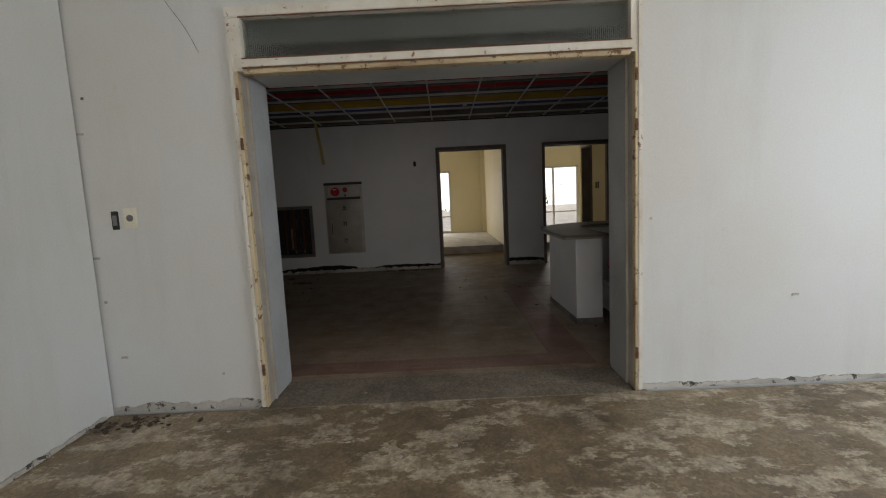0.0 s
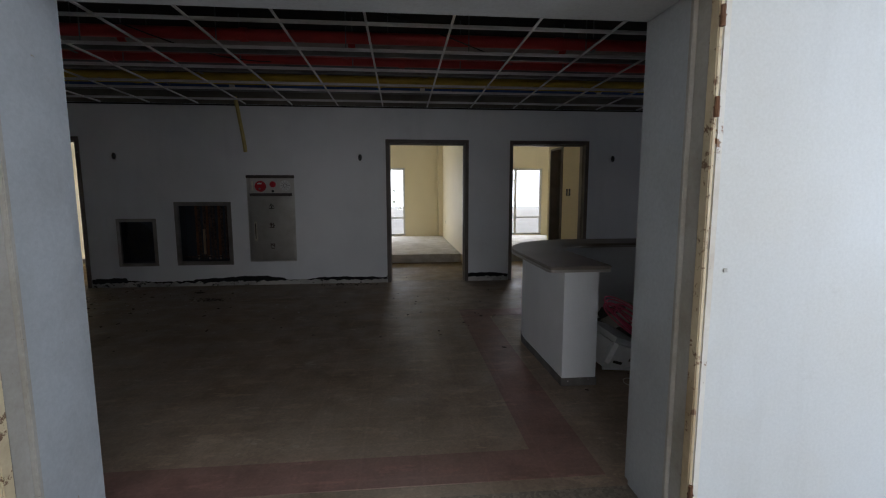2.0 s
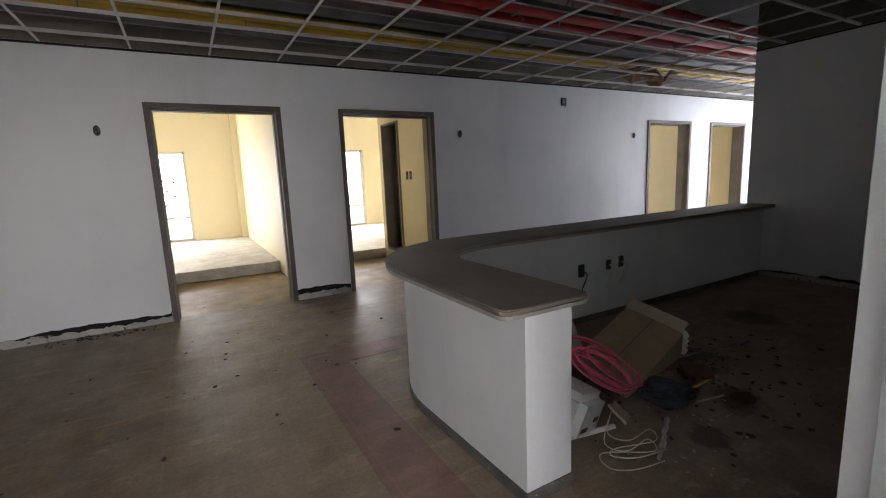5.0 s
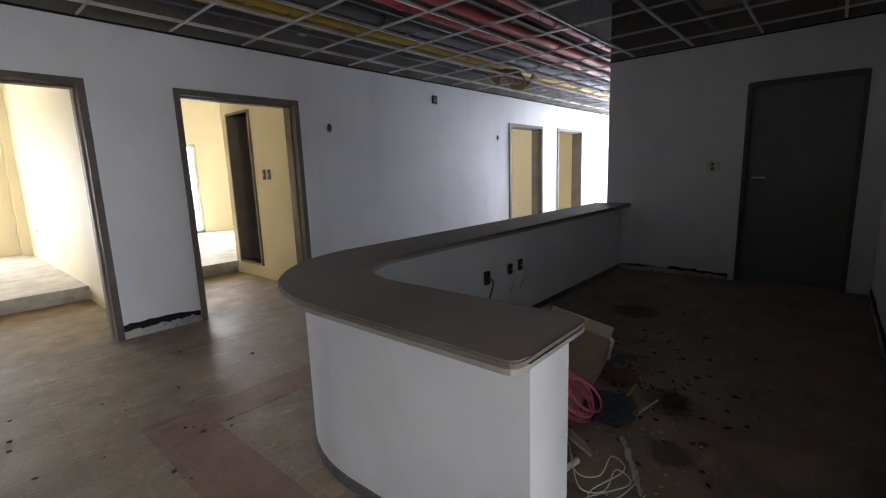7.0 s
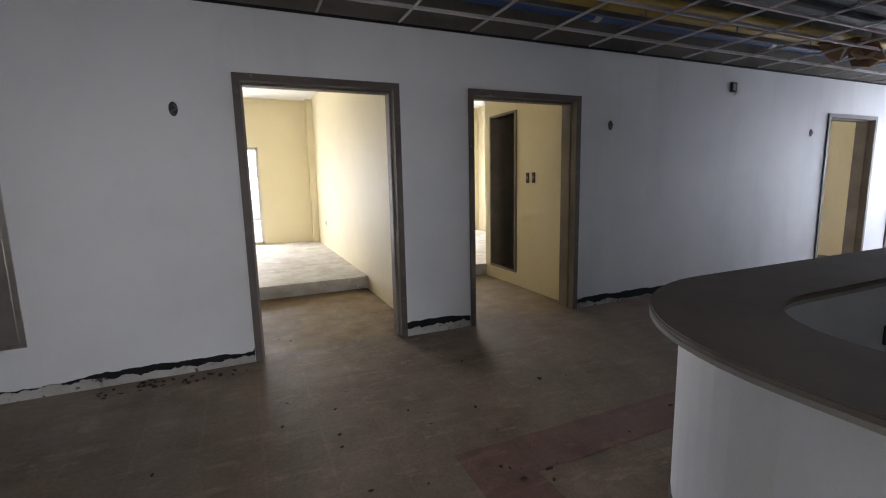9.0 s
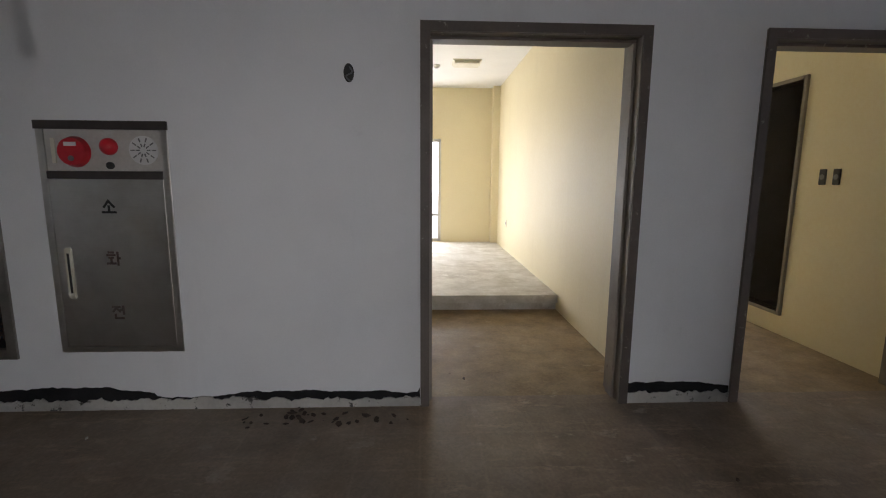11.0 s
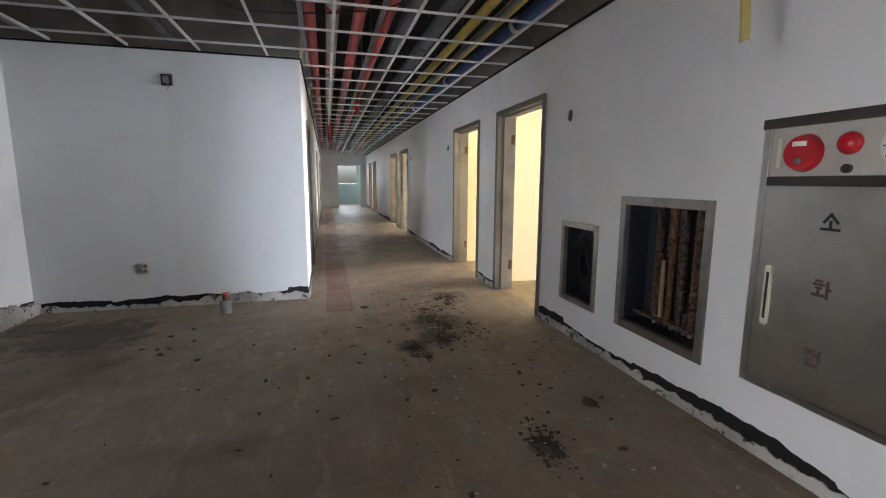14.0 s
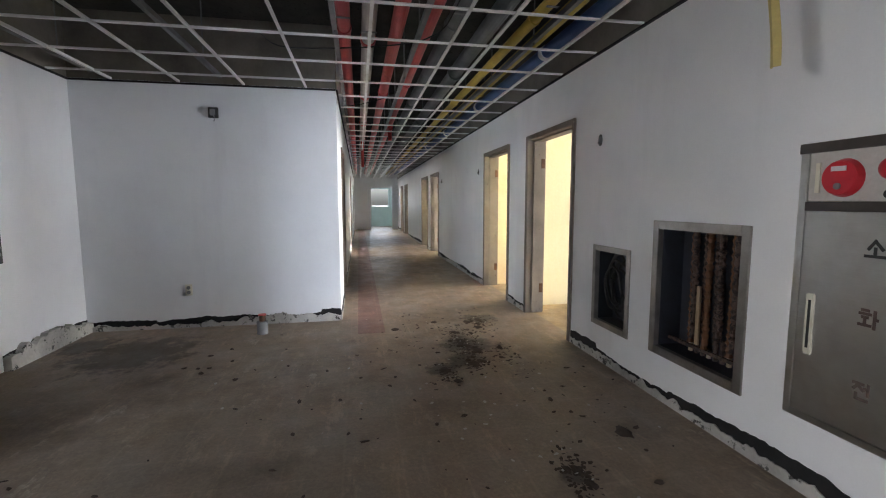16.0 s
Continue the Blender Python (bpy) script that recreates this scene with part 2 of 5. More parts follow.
def screed(name, base, dark, pale, pale_at, speck=0.0, gloss=0.6, blot=0.55, ghost=0.3, dust=None, stains=()):
    """Bare cement floor: broad dirt, pale adhesive traces with hard edges, fine chips and scuffs."""
    m, t, b = nodes_of(name, gloss)
    broad = ramp(t, noise_at(t, 0.75, 8, 0.62), [(0.36, (0, 0, 0)), (0.66, (1, 1, 1))])
    c = mixed(t, broad, base, dark)
    mid = ramp(t, noise_at(t, 4.5, 8, 0.65), [(0.35, (0.3, 0.3, 0.3)), (0.68, (0.72, 0.72, 0.72))])
    c = mixed(t, 0.6, c, mid, "OVERLAY")
    trace = ramp(t, noise_at(t, 2.6, 10, 0.72, (1, 1.7, 1)), [(pale_at, (0, 0, 0)), (pale_at + 0.035, (1, 1, 1))])
    gate = ramp(t, noise_at(t, 13, 5, 0.7), [(0.36, (0.12, 0.12, 0.12)), (0.56, (0.9, 0.9, 0.9))])
    c = mixed(t, mixed(t, 1.0, trace, gate, "MULTIPLY"), c, pale)
    if dust:
        film = ramp(t, noise_at(t, 0.55, 7, 0.66), [(0.40, (0, 0, 0)), (0.60, (0.7, 0.7, 0.7))])
        c = mixed(t, film, c, dust)
        scrape = ramp(t, noise_at(t, 6.0, 9, 0.74, (0.45, 1.3, 1)), [(0.55, (0, 0, 0)), (0.62, (0.6, 0.6, 0.6))])
        c = mixed(t, scrape, c, tuple(1.45 * v for v in base))
    for sx, sy, sr in stains:
        where = t.nodes.new("ShaderNodeNewGeometry")
        far = t.nodes.new("ShaderNodeVectorMath")
        far.operation = "DISTANCE"
        far.inputs[1].default_value = (sx, sy, 0)
        t.links.new(where.outputs["Position"], far.inputs[0])
        near = t.nodes.new("ShaderNodeMapRange")
        near.inputs[1].default_value, near.inputs[2].default_value = 0.0, sr
        near.inputs[3].default_value, near.inputs[4].default_value = 0.42, -0.28
        t.links.new(far.outputs["Value"], near.inputs[0])
        edge = t.nodes.new("ShaderNodeMath")
        t.links.new(near.outputs[0], edge.inputs[0])
        t.links.new(noise_at(t, 5.5, 8, 0.68), edge.inputs[1])
        c = mixed(t, ramp(t, edge.outputs[0], [(0.52, (0, 0, 0)), (0.68, (0.8, 0.8, 0.8))]), c, tuple(0.30 * v for v in dark))
    stain = ramp(t, noise_at(t, 1.7, 5, 0.6), [(blot, (0, 0, 0)), (blot + 0.2, (0.7, 0.7, 0.7))])
    c = mixed(t, stain, c, tuple(0.45 * v for v in dark))
    g = t.nodes.new("ShaderNodeNewGeometry")
    tile = t.nodes.new("ShaderNodeTexBrick")
    tile.offset = 0.0
    for key, v in (("Scale", 1.0), ("Brick Width", 0.3), ("Row Height", 0.3), ("Mortar Size", 0.011), ("Mortar Smooth", 0.8)):
        tile.inputs[key].default_value = v
    tile.inputs["Color1"].default_value, tile.inputs["Color2"].default_value = (0.44, 0.44, 0.44, 1), (0.56, 0.56, 0.56, 1)
    tile.inputs["Mortar"].default_value = (0.66, 0.66, 0.66, 1)
    t.links.new(g.outputs["Position"], tile.inputs["Vector"])
    c = mixed(t, ghost, c, tile.outputs["Color"], "OVERLAY")
    if speck:
        g = t.nodes.new("ShaderNodeNewGeometry")
        v = t.nodes.new("ShaderNodeTexVoronoi")
        v.inputs["Scale"].default_value = 75
        t.links.new(g.outputs["Position"], v.inputs["Vector"])
        chips = ramp(t, v.outputs["Color"], [(0.25, (0.12, 0.12, 0.12)), (0.8, (0.9, 0.9, 0.9))])
        c = mixed(t, speck, c, chips, "OVERLAY")
    t.links.new(c, b.inputs["Base Color"])
    t.links.new(ramp(t, noise_at(t, 3.5, 5), [(0.3, (gloss - 0.16,) * 3), (0.7, (gloss + 0.18,) * 3)]), b.inputs["Roughness"])
    bumped(t, b, noise_at(t, 14, 6, 0.6), 0.1, 0.006)
    return m


STEEL = steel()
RIM = coat("tarnished_steel_rim", (0.30, 0.28, 0.26), (0.17, 0.155, 0.14), 0.38, 0.85, big=5, fine=120, relief=0.05)
DARKSTEEL = coat("dark_brown_steel", (0.075, 0.065, 0.06), (0.05, 0.042, 0.04), 0.4, 0.4, big=6)
PANEL = coat("dull_silver_panel", (0.55, 0.53, 0.5), (0.44, 0.42, 0.39), 0.4, 0.2, big=5)
PALECARD = coat("pale_cardboard", (0.42, 0.35, 0.26), (0.33, 0.27, 0.19), 0.85, big=4)
GLASS = glass("clear_glass", 0.0, (1, 1, 1))[0]
RIBBED = ribbed()
STAINS = ((-4.6, 3.5, 1.0), (-4.9, 2.95, 0.5), (-5.2, 6.85, 0.4), (-4.3, 6.5, 0.5), (-3.9, 6.4, 0.35), (-3.7, 6.15, 0.28), (-2.2, 6.53, 0.16), (2.35, 3.5, 0.22), (2.85, 3.62, 0.3), (4.4, 4.3, 0.45), (3.1, 4.2, 0.6))
FLOOR_HALL = screed("dusty_terrazzo", (0.275, 0.205, 0.142), (0.20, 0.148, 0.104), (0.40, 0.33, 0.25), 0.60, 0.10, 0.56, 0.58, 0.26, (0.30, 0.242, 0.185), STAINS)
FLOOR_SILL = screed("speckled_terrazzo", (0.235, 0.20, 0.16), (0.17, 0.14, 0.11), (0.33, 0.29, 0.24), 0.62, 0.3, 0.6)
FLOOR_RED = screed("dusty_red_terrazzo", (0.225, 0.122, 0.098), (0.185, 0.105, 0.083), (0.3, 0.18, 0.14), 0.66, 0.08, 0.58, 0.58, 0.3, (0.25, 0.165, 0.135))
FLOOR_FRONT = screed("stripped_cement", (0.26, 0.20, 0.128), (0.155, 0.115, 0.074), (0.50, 0.43, 0.33), 0.50, 0.22, 0.55, 0.50, 0.2)
FLOOR_ROOM = screed("tan_cement", (0.36, 0.265, 0.15), (0.27, 0.195, 0.11), (0.44, 0.36, 0.24), 0.6, 0.1, 0.6, 0.6, 0.1)
FLOOR_PLAT = screed("pale_cement", (0.62, 0.60, 0.56), (0.53, 0.50, 0.45), (0.68, 0.66, 0.62), 0.58, 0.05, 0.8, 0.68, 0.1)


# ---- building helpers ----
def bx(bm, x0, x1, y0, y1, z0, z1, m=None):
    v = [bm.verts.new((x, y, z)) for z in (z0, z1) for y in (y0, y1) for x in (x0, x1)]
    if m is not None:
        bmesh.ops.transform(bm, matrix=m, verts=v)
    for f in ((0, 2, 3, 1), (4, 5, 7, 6), (0, 1, 5, 4), (2, 6, 7, 3), (0, 4, 6, 2), (1, 3, 7, 5)):
        bm.faces.new([v[i] for i in f])
    return bm


def boxes(*dims):
    bm = bmesh.new()
    for d in dims:
        bx(bm, *d)
    return bm


def rod(bm, a, b, r, sides=12, r2=None):
    a, b = Vector(a), Vector(b)
    q = (b - a).to_track_quat("Z", "Y").to_matrix().to_4x4()
    bmesh.ops.create_cone(bm, cap_ends=True, segments=sides, radius1=r, radius2=r if r2 is None else r2,
                          depth=(b - a).length, matrix=Matrix.Translation((a + b) / 2) @ q)
    return bm


def tube(name, points, r, mat, parent=None, label="", cyclic=False):
    """A bent cable as a mesh."""
    bm = bmesh.new()
    pts = [Vector(p) for p in points]
    smooth = []
    n = len(pts)
    for i in range(n - 1):
        p0, p1, p2, p3 = pts[max(i - 1, 0)], pts[i], pts[i + 1], pts[min(i + 2, n - 1)]
        for k in range(5):
            s = k / 5
            smooth.append(0.5 * (2 * p1 + (p2 - p0) * s + (2 * p0 - 5 * p1 + 4 * p2 - p3) * s * s + (3 * p1 - p0 - 3 * p2 + p3) * s ** 3))
    smooth.append(pts[-1])
    rings = []
    for i, p in enumerate(smooth):
        d = (smooth[min(i + 1, len(smooth) - 1)] - smooth[max(i - 1, 0)]).normalized()
        u = d.orthogonal().normalized() if abs(d.z) > 0.95 else d.cross(Vector((0, 0, 1))).normalized()
        w = d.cross(u)
        rings.append([bm.verts.new(p + r * (u * math.cos(a) + w * math.sin(a))) for a in (0, 1.047, 2.094, 3.142, 4.189, 5.236)])
    for q, s in zip(rings, rings[1:]):
        for i in range(6):
            bm.faces.new((q[i], q[(i + 1) % 6], s[(i + 1) % 6], s[i]))
    return part(name, bm, mat, parent, label, smooth_shade=True)


def part(name, bm, mat, parent=None, label="", bevel=0.0, smooth_shade=False):
    if bevel:
        bmesh.ops.bevel(bm, geom=bm.edges[:], offset=bevel, segments=2, affect="EDGES")
    bmesh.ops.recalc_face_normals(bm, faces=bm.faces[:])
    me = bpy.data.meshes.new(name)
    bm.to_mesh(me)
    bm.free()
    me.materials.append(mat)
    if smooth_shade:
        for p in me.polygons:
            p.use_smooth = True
    o = new(name, me)
    if parent:
        o.parent = parent
    if label:
        o["label"] = label
    return o


def thing(name, x, y, z, label, category, group="", rz=0):
    o = new(name)
    o.matrix_world = pose(x, y, z, 0, 0, rz)
    o.empty_display_size = 0.1
    return tagged(o, label, category, group)


def structure(name, bm, mat, label, category, parent=None):
    o = part(name, bm, mat, parent)
    return tagged(o, label, category, "", "structure")


def pierced(a0, a1, z0, z1, holes):
    """Rectangles that fill the strip a0..a1, z0..z1 but for the holes (a, b, low, high)."""
    out, at = [], a0
    for a, b, low, high in sorted(holes):
        if a > at:
            out.append((at, a, z0, z1))
        if low > z0:
            out.append((a, b, z0, low))
        if high < z1:
            out.append((a, b, high, z1))
        at = b
    if at < a1:
        out.append((at, a1, z0, z1))
    return out


def wall_along_x(name, x0, x1, y0, y1, z0, z1, holes, mat, label):
    return structure(name, boxes(*[(a, b, y0, y1, c, d) for a, b, c, d in pierced(x0, x1, z0, z1, holes)]), mat, label, "wall")


def wall_along_y(name, x0, x1, y0, y1, z0, z1, holes, mat, label):
    return structure(name, boxes(*[(x0, x1, a, b, c, d) for a, b, c, d in pierced(y0, y1, z0, z1, holes)]), mat, label, "wall")


# ---- plan ----
NORTH, SOUTH, CORR = 7.5, 2.68, 5.28      # hall's north face, south face, corridor's south face
WEST, EAST, END_W, END_E = -5.46, 6.1, -23.6, END_EAST
TOP, ROOF = 2.588, 3.25
FACE = 2.19                               # front room's face of the doorway wall
DOOR_H = 2.07
PERIOD = 7.28
DOORS = []
for k in range(-3, 2):
    DOORS += [(PERIOD * k + 0.05, PERIOD * k + 1.175), (PERIOD * k + 1.905, PERIOD * k + 3.03)]
NICHES = [(-3.77, -3.31, 0.34, 0.95), (-2.965, -2.28, 0.355, 1.175), (-1.965, -1.36, 0.375, 1.57)]

# floors
structure("floor_hall", boxes((WEST - 0.0, EAST + 0.2, 2.555, NORTH + 0.1, -0.12, 0), (END_W - 3, WEST, 2.4, NORTH + 0.1, -0.12, 0), (EAST + 0.2, END_E, 3.9, NORTH + 0.1, -0.12, 0)),
          FLOOR_HALL, "dusty brown terrazzo hall floor, stripped and stained", "floor")
structure("floor_threshold", boxes((-1.085, 1.295, 2.15, 2.555, -0.12, 0.0)), FLOOR_SILL, "grey speckled terrazzo threshold in the wide doorway", "floor")
structure("floor_front", boxes((-2.1, 5.2, FRONT - 0.2, 2.15, -0.12, -0.004)), FLOOR_FRONT, "stripped cement floor with pale adhesive traces", "floor")
structure("floor_bands", boxes((-1.9, 0.855, 2.64, 2.88, -0.02, 0.002), (0.855, 1.155, 2.64, 5.47, -0.02, 0.002), (0.855, 12.5, 5.47, 5.75, -0.02, 0.002), (-23, -4.85, 5.47, 5.75, -0.02, 0.002)),
          FLOOR_RED, "faded red terrazzo bands in the floor", "floor")
structure("floor_rooms", boxes((END_W - 3, END_E, NORTH + 0.1, 13.75, -0.12, -0.003)), FLOOR_ROOM, "tan cement floor of the entries to the wards", "floor")

# walls of the hall
holes = [(a - 0.05, b + 0.05, 0, DOOR_H + 0.05) for a, b in DOORS]
wall_along_x("wall_north", END_W, END_E, NORTH, NORTH + 0.1, 0, TOP, holes + NICHES, WHITE, "white painted plaster wall with doorways and recessed cabinets")
wall_along_x("wall_north_upper", END_W, END_E, NORTH, NORTH + 0.1, TOP, ROOF, [], BOARD, "bare plaster above the ceiling grid, coloured darker for the void's shade")
wall_along_x("wall_north_rooms", END_W, END_E, NORTH + 0.1, NORTH + 0.2, 0, ROOF, holes + NICHES, YELLOW, "pale yellow painted wall on the ward side")
wall_along_x("wall_south", WEST - 0.2, EAST + 0.2, 2.32, SOUTH, 0, TOP, [(-4.25, -3.05, 0, 2.15), (-1.085, 1.295, 0, 2.31)], WHITE, "white painted wall round the wide doorway")
wall_along_x("wall_south_upper", WEST - 0.2, EAST + 0.2, 2.32, SOUTH, TOP, ROOF, [], BOARD, "bare plaster above the ceiling grid, coloured darker for the void's shade")
wall_along_x("wall_front", -2.05, 5.2, FACE, 2.32, -0.05, 3.1, [(-1.05, 1.24, -0.05, 2.31)], DIM_WHITE, "aged white painted wall, colour dimmed for the light, with a wide doorway")
wall_along_y("wall_west", WEST - 0.2, WEST, SOUTH, CORR, 0, TOP, [], WHITE, "white painted end wall of the hall")
wall_along_y("wall_west_upper", WEST - 0.2, WEST, SOUTH, CORR, TOP, ROOF, [], BOARD, "bare plaster above the ceiling grid, coloured darker for the void's shade")
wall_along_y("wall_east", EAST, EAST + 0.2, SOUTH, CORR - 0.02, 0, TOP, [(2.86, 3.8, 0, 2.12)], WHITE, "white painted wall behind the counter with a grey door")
wall_along_y("wall_east_upper", EAST, EAST + 0.2, SOUTH, CORR - 0.02, TOP, ROOF, [], BOARD, "bare plaster above the ceiling grid, coloured darker for the void's shade")
SIDE = [(-7.6, -6.6), (-13.9, -12.9), (-20.4, -19.4)]
wall_along_x("wall_corridor_west", END_W, WEST - 0.2, CORR - 0.2, CORR, 0, ROOF, [(a, b, 0, 2.1) for a, b in SIDE], WHITE, "white painted corridor wall with side doorways")
wall_along_x("wall_corridor_east", EAST + 0.2, END_E, CORR - 0.2, CORR - 0.02, 0, ROOF, [(9.6, 12.8, 0, 2.5)], WHITE, "white painted corridor wall with a wide glazed opening")
wall_along_y("wall_corridor_end_west", END_W - 0.15, END_W, CORR - 0.2, NORTH + 0.2, 0, ROOF, [(6.12, 7.2, 0, 2.1)], WHITE, "white corridor end wall with an open doorway")
wall_along_y("wall_corridor_end_east", END_E, END_E + 0.15, 3.9, 13.9, 0, ROOF, [(5.5, 7.3, 0.35, 2.45)], WHITE, "white corridor end wall")
structure("wall_bay_sides", boxes((9.3, 9.5, 4.0, 5.07, 0, ROOF), (12.9, 13.1, 4.0, 5.07, 0, ROOF), (9.5, 12.9, 3.9, 4.0, 0, 0.35), (9.5, 12.9, 3.9, 4.0, 2.65, ROOF)), WHITE, "white side walls of a daylit window bay", "wall")
structure("roof_slab", boxes((END_W - 3.2, END_E + 0.2, 2.32, 13.9, ROOF, ROOF + 0.2)), SLAB, "concrete slab above the open ceiling, void shade put into its colour", "ceiling")
structure("wall_side_rooms", boxes((END_W, WEST - 0.2, 3.4, 3.5, 0, ROOF), (-9.0, -8.9, 3.5, CORR - 0.2, 0, ROOF)), YELLOW, "pale yellow walls of the side rooms", "wall")
structure("wall_store_east", boxes((7.2, 7.3, 2.32, 5.08, 0, ROOF), (6.3, 7.2, 2.32, 2.5, 0, ROOF)), WHITE, "plain walls of the store behind the counter", "wall")

# end room of the west corridor
structure("wall_end_room", boxes((-26.6, -26.5, 5.0, 6.1, 0, ROOF), (-26.6, -26.5, 7.2, 8.0, 0, ROOF), (-26.6, -26.5, 6.1, 7.2, 0, 1.15), (-26.6, -26.5, 6.1, 7.2, 2.15, ROOF),
                                 (-26.5, END_W - 0.15, 4.9, 5.0, 0, ROOF), (-26.5, END_W - 0.15, 7.9, 8.0, 0, ROOF)), TEAL, "pale teal painted walls of the room at the corridor's end", "wall")

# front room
structure("wall_front_west", boxes((-2.2, -2.0, FRONT, 2.17, -0.05, 3.1)), DIM_WHITE, "aged white painted side wall with scuffs, colour dimmed for the light", "wall")
structure("wall_front_east", boxes(*[(5.0, 5.2, a, b, p, q) for a, b, p, q in pierced(FRONT, 2.17, -0.05, 3.1, [(-1.2, 0.45, 0.25, 2.65)])]), DIM_WHITE, "aged white painted side wall, colour dimmed for the light", "wall")
wall_along_x("wall_front_south", -2.2, 5.2, FRONT - 0.2, FRONT, -0.05, 3.1, [(-1.2, 4.0, 0.25, 2.7)], DIM_WHITE, "white wall round the glazed entrance front")
structure("ceiling_front", boxes((-2.2, 5.2, FRONT - 0.2, 2.17, 3.1, 3.25)), CEIL, "white board ceiling of the front room", "ceiling")


# ---- wards ----
def trees_outside(x, y, h, seed):
    rnd = random.Random(seed)
    t = thing("tree", x, y, -0.3, "leafy green tree standing outside the ward windows", "tree", "trees outside")
    bm = bmesh.new()
    rod(bm, (0, 0, 0), (0.1, 0, h * 0.55), 0.05, 8, 0.03)
    for k in range(5):
        a = k * 1.3
        rod(bm, (0.08, 0, h * (0.3 + 0.05 * k)), (math.cos(a) * 0.9, math.sin(a) * 0.9, h * (0.55 + 0.07 * k)), 0.02, 6, 0.008)
    part("trunk", bm, BARK, t)
    bm = bmesh.new()
    for k in range(260):
        a, r = rnd.uniform(0, 6.283), rnd.gauss(0, 0.65)
        p = Vector((math.cos(a) * r, math.sin(a) * r, h * rnd.uniform(0.3, 1.0)))
        m = Matrix.Translation(p) @ Euler((rnd.uniform(0, 6), rnd.uniform(0, 6), rnd.uniform(0, 6))).to_matrix().to_4x4()
        s = rnd.uniform(0.06, 0.13)
        v = [bm.verts.new(m @ Vector(c)) for c in ((-s, 0, 0), (0, -s * 0.5, s * 0.2), (s, 0, 0), (0, s * 0.5, s * 0.2))]
        bm.faces.new(v)
    part("crown", bm, LEAF, t)


structure("ground", boxes((-300, 300, 13.9, 300, -0.6, -0.35), (-300, 300, -300, FRONT - 0.2, -0.6, -0.35)), GRASS, "pale concrete yard outside the building", "ground")
WARDS = []
for k in range(-3, 2):
    o = PERIOD * k
    WARDS += [(o - 2.02, o + 1.38, o - 1.2, o + 0.33, o - 0.03), (o + 1.7, o + 5.1, o + 2.75, o + 4.28, o + 3.11)]
for i, (x0, x1, w0, w1, t0) in enumerate(WARDS):
    left_block = i % 2 == 0
    near = x0 > -9
    structure("ward_back_wall", boxes(*[(a, b, 13.5, 13.7, c, d) for a, b, c, d in pierced(x0 - 0.16, x1 + 0.16, -0.1, ROOF, [(w0, w1, 0.17, 2.07)])]), YELLOW, "pale yellow ward wall with a tall window", "wall")
    side = x1 if left_block else x0 - 0.15
    structure("ward_side_wall", boxes((x1, x1 + 0.16, NORTH + 0.2, 13.5, -0.1, ROOF)), YELLOW, "pale yellow ward wall", "wall")
    structure("ward_column", boxes((x1 - 0.12, x1, 13.3, 13.5, 0.17, 2.98)) if left_block else boxes((x0, x0 + 0.12, 13.3, 13.5, 0.17, 2.98), (x1 - 0.1, x1, 13.35, 13.5, 0.17, 2.98)), YELLOW, "pale yellow column in the ward corner", "wall")
    structure("ward_ceiling", boxes((x0, x1, 9.25, 13.5, 2.98, 3.05)), CEIL, "white board ceiling of the ward", "ceiling")
    structure("ward_platform", boxes((x0, x1, 9.48, 13.5, -0.1, 0.16)), FLOOR_PLAT, "pale raised cement floor of the ward", "floor")
    structure("ward_step_edge", boxes((x0 + 0.005, x1 - 0.005, 9.41, 9.48, 0.085, 0.165)), FLOOR_PLAT, "worn step edge of the raised ward floor", "step")
    # bathroom block beside the entry
    holes = [(8.68, 9.26, 0.2, 2.14)]
    bx0, bx1 = (t0 - 0.1, t0) if left_block else (t0, t0 + 0.1)
    structure("bathroom_wall", boxes(*[(bx0, bx1, a, b, c, d) for a, b, c, d in pierced(NORTH + 0.2, 9.45, 0, ROOF, holes)]), YELLOW, "pale yellow bathroom wall beside the ward entry", "wall")
    c0, c1 = (x0, bx0) if left_block else (bx1, x1)
    structure("bathroom_back_wall", boxes((c0, c1, 9.35, 9.45, 0, ROOF)), YELLOW, "pale yellow bathroom wall", "wall")
    if near:
        inner = boxes(*([(c0 + 0.01, c0 + 0.03, NORTH + 0.22, 9.34, 0.1, 2.5)] if left_block else [(c1 - 0.03, c1 - 0.01, NORTH + 0.22, 9.34, 0.1, 2.5)]), (c0 + 0.03, c1 - 0.03, 9.32, 9.34, 0.1, 2.5), (c0 + 0.03, c1 - 0.03, NORTH + 0.22, NORTH + 0.24, 0.1, 2.5), (c0 + 0.02, c1 - 0.02, NORTH + 0.21, 9.34, 0.02, 0.12), (c0 + 0.02, c1 - 0.02, NORTH + 0.21, 9.34, 2.4, 2.5))
        structure("bathroom_lining", inner, TOILET, "grey stained bathroom walls with bare cement", "wall")
        f = thing("bathroom_door_frame", (bx0 + bx1) / 2, 8.97, 0, "pale worn frame round an open bathroom doorway", "door frame", "bathroom door frames")
        h = 0.075
        for name, d in (("jamb", (-h, h, -0.315, -0.285, 0.17, 2.17)), ("jamb", (-h, h, 0.285, 0.315, 0.17, 2.17)), ("head", (-h, h, -0.285, 0.285, 2.14, 2.17)), ("sill", (-h, h, -0.285, 0.285, 0.17, 0.2))):
            part(name, boxes(d), REVEAL, f, bevel=0.003)
    # window
    w = thing("ward_window", (w0 + w1) / 2, 13.58, 0.17, "tall white framed sliding window full of daylight", "window", "ward windows")
    hw = (w1 - w0) / 2
